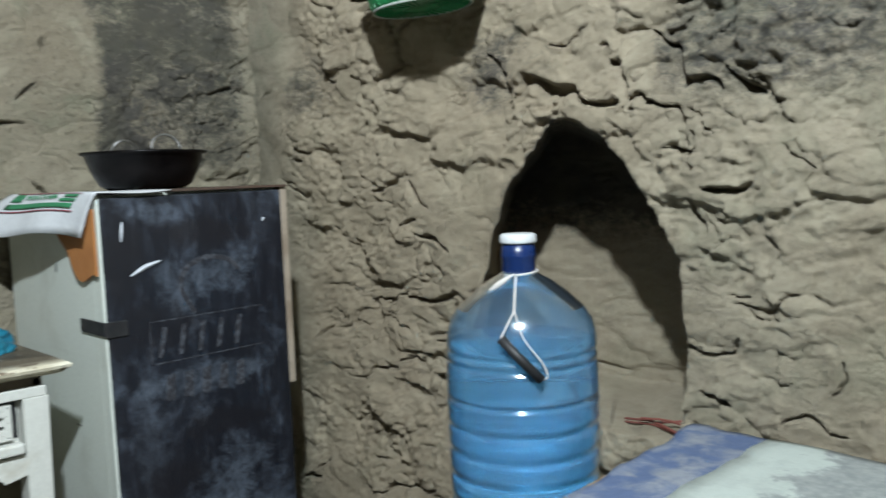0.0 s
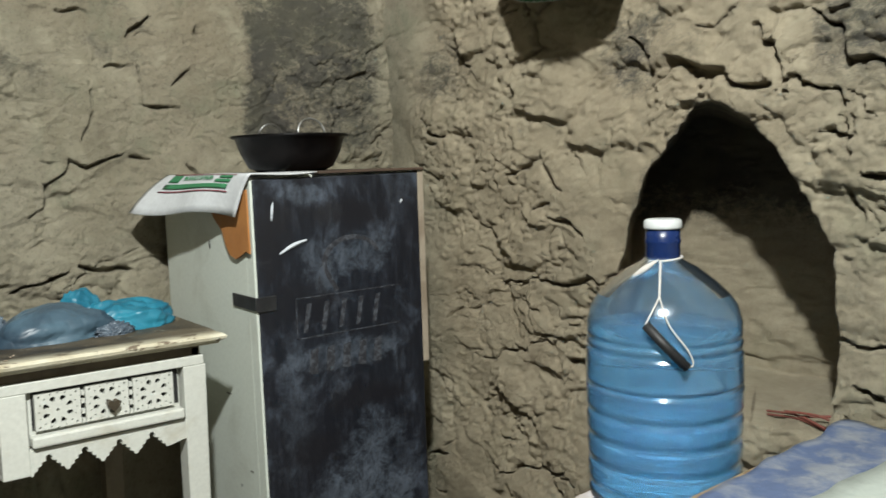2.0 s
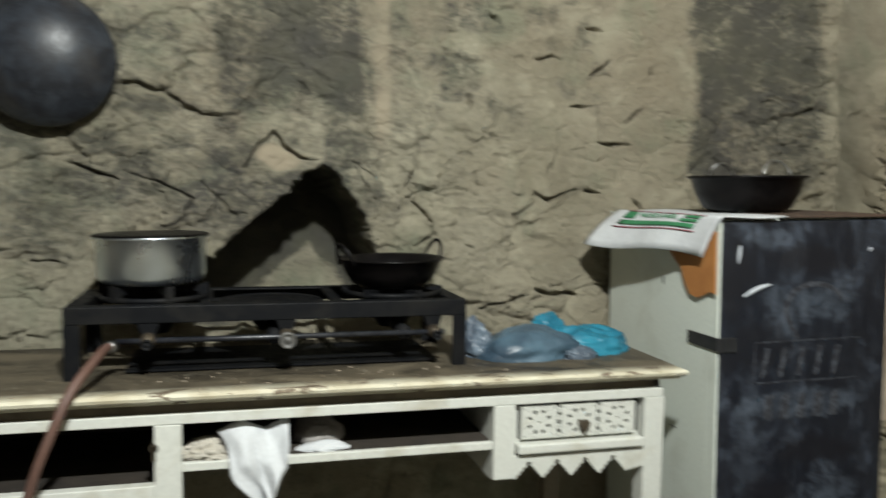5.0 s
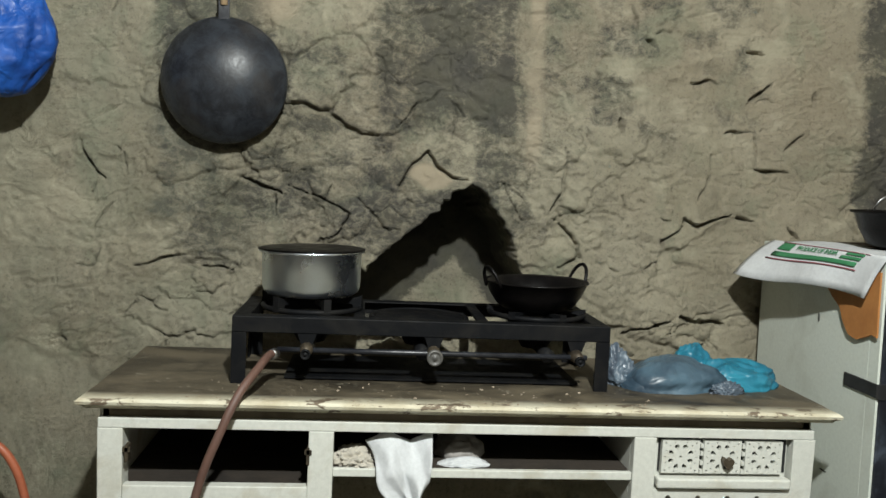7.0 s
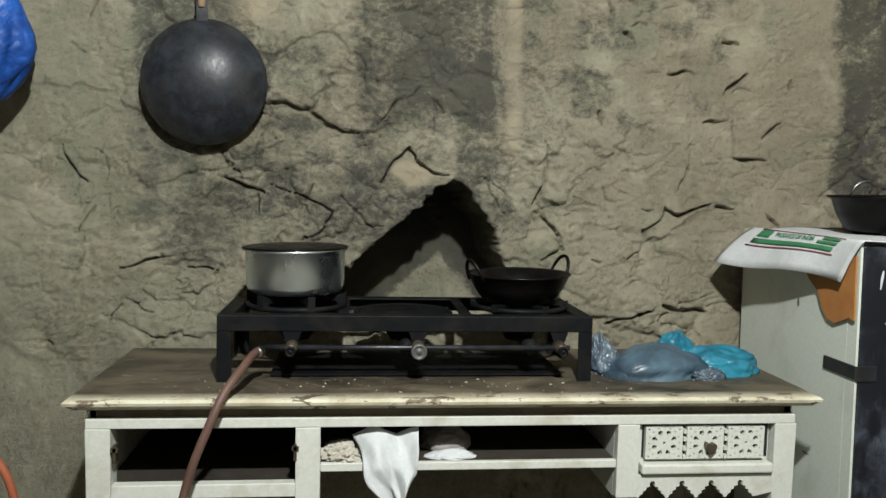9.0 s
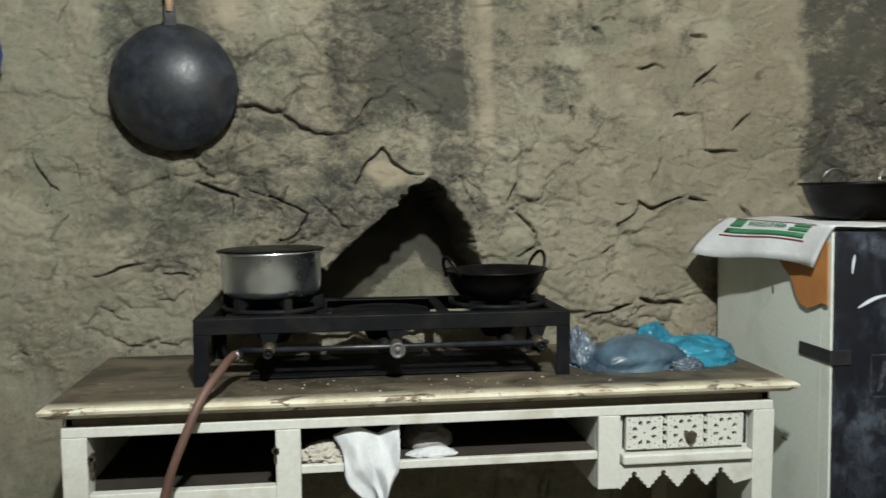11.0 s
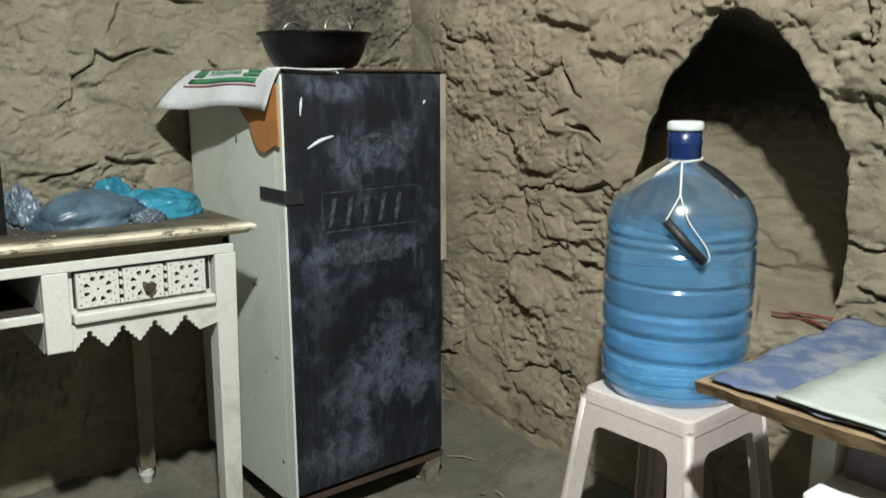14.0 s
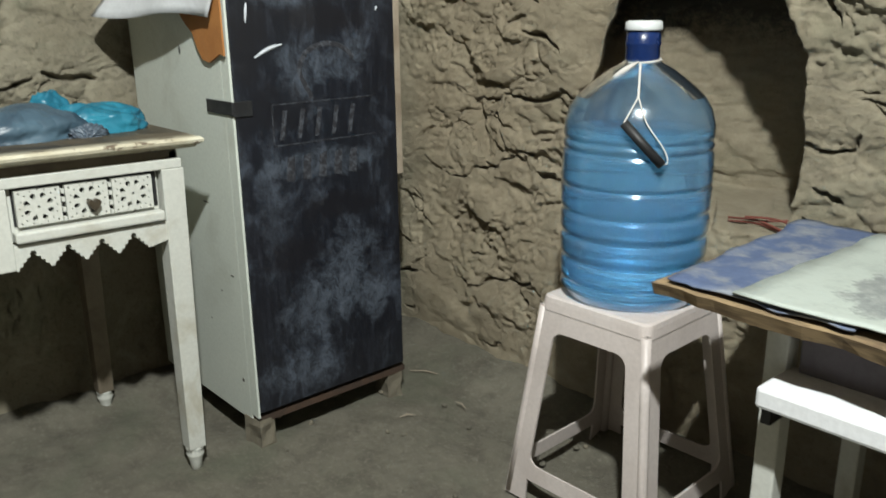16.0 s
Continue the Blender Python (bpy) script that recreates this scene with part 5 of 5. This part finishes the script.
def rounded(x0, x1, z0, z1, r, n=5):
    pts = []
    for cx, cz, a0 in ((x1 - r, z1 - r, 0), (x0 + r, z1 - r, 90), (x0 + r, z0 + r, 180), (x1 - r, z0 + r, 270)):
        for k in range(n):
            a = radians(a0 + 90 * k / (n - 1))
            pts.append((cx + r * math.cos(a), cz + r * math.sin(a)))
    return pts


def plastic_stool():
    t = thing("plastic_stool", "pinkish white moulded plastic stool with splayed legs", "stool", (-0.885, 1.356, -0.006), 1)
    H, S, B = 0.458, 0.128, 0.176
    bm = bmesh.new()
    outline = rounded(-S, S, -S, S, 0.020, 6)
    rings = []
    for k, z in ((0.94, H), (0.985, H - 0.003), (1.0, H - 0.012), (1.02, H - 0.03), (0.99, H - 0.03), (0.95, H - 0.008)):
        rings.append([bm.verts.new((x * k, y * k, z)) for x, y in outline])
    for a, b in zip(rings, rings[1:]):
        for i in range(len(a)):
            bm.faces.new((a[i], a[(i + 1) % len(a)], b[(i + 1) % len(a)], b[i]))
    bm.faces.new(rings[0])
    bm.faces.new(rings[-1][::-1])
    part("seat", bm, STOOL_PLASTIC, t, smooth=False, bevel=0.001)
    wide = lambda z: B + (S - B) * z / (H - 0.02)
    for k in range(4):
        zt = H - 0.02
        out = [(-wide(0) - 0.001, 0), (-wide(zt), zt), (wide(zt), zt), (wide(0) + 0.001, 0), (wide(0) - 0.056, 0), (wide(0.05) - 0.05, 0.05), (-wide(0.05) + 0.05, 0.05), (-wide(0) + 0.056, 0)]
        w0, w1 = wide(0.085) - 0.048, wide(0.385) - 0.047
        hole = []
        r = 0.022
        for x, z in rounded(-w1, w1, 0.085, 0.388, r, 6):
            q = (0.388 - z) / 0.303
            hole.append((x * (1 + (w0 / w1 - 1) * q), z))
        bm = pierced(out, [hole], 0.0, 0.0045)
        for v in bm.verts:
            lean = -wide(v.co.z)
            v.co.y += lean
        turned(bm, pose(0, 0, 0, 0, 0, 90 * k))
        part("side_panel", bm, STOOL_PLASTIC, t)
    for sx in (-1, 1):
        for sy in (-1, 1):
            pts = [(sx * (wide(z) - 0.007), sy * (wide(z) - 0.007), z) for z in (0.004, 0.15, 0.3, H - 0.026)]
            part("leg_corner", tube(pts, [0.010, 0.010, 0.010, 0.010], 12), STOOL_PLASTIC, t, smooth=True)


plastic_stool()


# -- old board table beside the stool --
# panel colour carries the shadow that the top board casts on it
SHADED_PANEL = worn("shaded_grey_panel", (0.15, 0.135, 0.15), (0.09, 0.08, 0.085), 0.8, 0, 8)


def board_table():
    t = thing("board_table", "rough white painted table topped with an old board", "table", (-0.65, 1.085, 0))
    n = 40
    bm = bmesh.new()
    top, bot = [], []
    for i in range(n + 1):
        x = i / n * 1.05
        fray = 0.010 * noise.noise(Vector((x * 12, 0, 3))) + 0.006 * noise.noise(Vector((x * 45, 1, 3)))
        top.append((x, fray - 0.012, 0.602 - 0.006 * math.sin(2.2 * x)))
        bot.append((x, fray - 0.002 + 0.004 * noise.noise(Vector((x * 30, 7, 3))), 0.581 - 0.010 * x - 0.006 * math.sin(2.2 * x) + 0.004 * noise.noise(Vector((x * 9, 2, 5)))))
    v = [[bm.verts.new(p) for p in row] for row in (top, bot, [(p[0], 0.50, 0.583) for p in bot], [(p[0], 0.50, 0.602) for p in top])]
    for a, b in zip(v, v[1:] + v[:1]):
        for i in range(n):
            bm.faces.new((a[i], a[i + 1], b[i + 1], b[i]))
    bm.faces.new([row[0] for row in v])
    bm.faces.new([row[-1] for row in v][::-1])
    part("top_board", bm, PLY_EDGE, t, "old plywood board with a frayed edge")
    part("front_apron", box(0.192, 0.95, 0.10, 0.118, 0.44, 0.583), SHADED_PANEL, t, "dull grey front panel", bevel=0.002)
    for x, y in ((0.142, 0.09), (0.95, 0.09), (0.142, 0.44), (0.95, 0.44)):
        part("leg", box(x, x + 0.036, y, y + 0.036, 0.0, 0.583), WHITE_PAINT, t, "chipped white square post", bevel=0.003)
    part("shelf", box(0.172, 1.02, 0.010, 0.12, 0.446, 0.480), WHITE_BOARD, t, "clean white shelf board", bevel=0.006)
    part("shelf_bracket", box(0.175, 0.190, 0.03, 0.09, 0.415, 0.446), IRON, t)


board_table()


def covering(name, label, x0, x1, y0, y1, skew, material, seed, lift):
    t = thing(name, label, "sheet", (-0.65, 1.085, 0.604))
    rows = []
    for i in range(26):
        a = i / 25
        row = []
        for j in range(26):
            b = j / 25
            x = x0 + (x1 - x0) * a + skew * b + 0.012 * noise.noise(Vector((a * 3 + seed, b * 6, 1)))
            y = y0 + (y1 - y0) * b + 0.010 * noise.noise(Vector((a * 7, b * 3 + seed, 2)))
            z = lift + 0.004 * (1 + noise.noise(Vector((a * 4 + seed, b * 4, 5)))) + 0.002 * noise.noise(Vector((a * 15 + seed, b * 15, 5)))
            row.append((x, y, z - 0.006 * math.sin(2.2 * max(0, x))))
        rows.append(row)
    part("sheet", sheet(rows, 0.003), material, t, smooth=True)


covering("blue_cloth_sheet", "faded blue cloth sheet lying on the board", 0.02, 0.30, 0.0, 0.49, -0.02, BLUE_SHEET, 3, 0.004)
covering("pale_plastic_sheet", "pale grey-green sheet with grey patches on the board", 0.13, 1.02, -0.004, 0.47, 0.02, GREY_SHEET, 8, 0.012)


def twigs():
    t = thing("red_twigs", "reddish dry twigs lying in the wall's hollow", "twigs", (-0.74, 1.66, 0.548))
    rnd = random.Random(4)
    for k in range(4):
        a = rnd.uniform(-0.3, 0.4)
        x, y = rnd.uniform(-0.06, 0.04), rnd.uniform(-0.03, 0.05)
        pts = [(x - 0.07 * math.cos(a), y - 0.07 * math.sin(a), 0.004 + 0.006 * k), (x, y + 0.01, 0.010 + 0.006 * k), (x + 0.07 * math.cos(a), y + 0.07 * math.sin(a), 0.004 + 0.006 * k)]
        part("twig", tube(spline(pts, 4), 0.0028, 6), TWIG, t)


twigs()


def green_basket():
    t = thing("green_basket", "oval green plastic basket with a pale rim, hung on wall pegs", "basket", (-1.236, 1.475, 1.466))
    t.matrix_basis = t.matrix_basis @ Matrix.Diagonal((1.0, 0.62, 1.0, 1.0))
    prof = [(0, 0.0), (0.118, 0.0), (0.134, 0.006), (0.142, 0.020), (0.158, 0.075), (0.170, 0.120), (0.178, 0.122), (0.178, 0.127), (0.166, 0.127), (0.152, 0.075), (0.136, 0.022), (0.112, 0.006), (0, 0.005)]
    part("basin", lathe(prof, 64), GREEN_NET, t, smooth=True)
    part("foot_ring", tube([(0.131 * math.cos(a), 0.131 * math.sin(a), 0.001) for a in np.linspace(0, 2 * math.pi, 65)[:-1]], 0.0028, 8, None, True), GREY_SHEET, t, "pale plastic foot ring", smooth=True)
    for k in range(32):
        a = 2 * math.pi * k / 32
        part("rib", tube([(r * math.cos(a), r * math.sin(a), z) for r, z in ((0.05, -0.001), (0.12, -0.001), (0.136, 0.008), (0.158, 0.07), (0.170, 0.116))], 0.002, 5), GREEN_NET, t)
    for x in (-0.07, 0.07):
        part("peg", tube([(x, 0.14, 0.115), (x, 0.34, 0.105)], 0.008, 8), DARKENED_WOOD, t, "wooden peg driven into the wall", smooth=True)


green_basket()


# -- crumbs and stones on the floor --
def litter():
    rnd = random.Random(11)
    for k in range(26):
        x, y = rnd.uniform(-1.75, -1.05), rnd.uniform(0.75, 1.45)
        t = thing("pebble", "small dull mud crumb on the floor", "pebble", (x, y, -0.006), rnd.uniform(0, 360), "crumbs on the floor")
        s = rnd.uniform(0.004, 0.011)
        part("stone", crumple((s, s * 0.8, s * 0.7), k, 1.5, 0.3, 0, 0.4), DIRT if k % 3 else BRICK, t, smooth=True)


litter()


def straw():
    for x, y, a, n in ((-1.62, 1.42, 30, 0.09), (-1.40, 1.36, -10, 0.05), (-1.45, 1.22, 60, 0.04)):
        t = thing("straw", "dry pale straw scrap on the mud floor", "straw", (x, y, 0.004), a)
        part("stalk", tube([(-n / 2, 0, 0), (0, 0.004, 0.004), (n / 2, 0, 0.001)], [0.001, 0.0022, 0.001], 6), PALE_CARD, t)


straw()


def table_crumbs():
    """Spilt grains and crumbs on the table top round the stove."""
    rnd = random.Random(23)
    bm = bmesh.new()
    for _ in range(90):
        y = rnd.uniform(-0.55, 0.42)
        x = rnd.uniform(-1.72, -1.60) if rnd.random() < 0.75 else rnd.uniform(-1.60, -1.575)
        z = tz(y) + 0.0025
        r = rnd.uniform(0.0009, 0.0024)
        m = pose(x, y, z + 0.3 * r, rnd.uniform(0, 90), 0, rnd.uniform(0, 360)) @ Matrix.Diagonal((r * rnd.uniform(1, 2.2), r, r * 0.6, 1))
        bmesh.ops.create_icosphere(bm, subdivisions=1, radius=1.0, matrix=m)
    me = bpy.data.meshes.new("crumbs")
    bm.to_mesh(me)
    me.materials.append(PALE_CARD)
    tagged(new("crumbs", me), "pale spilt grains and crumbs on the greasy table top", "crumbs", kind="stuff")


table_crumbs()
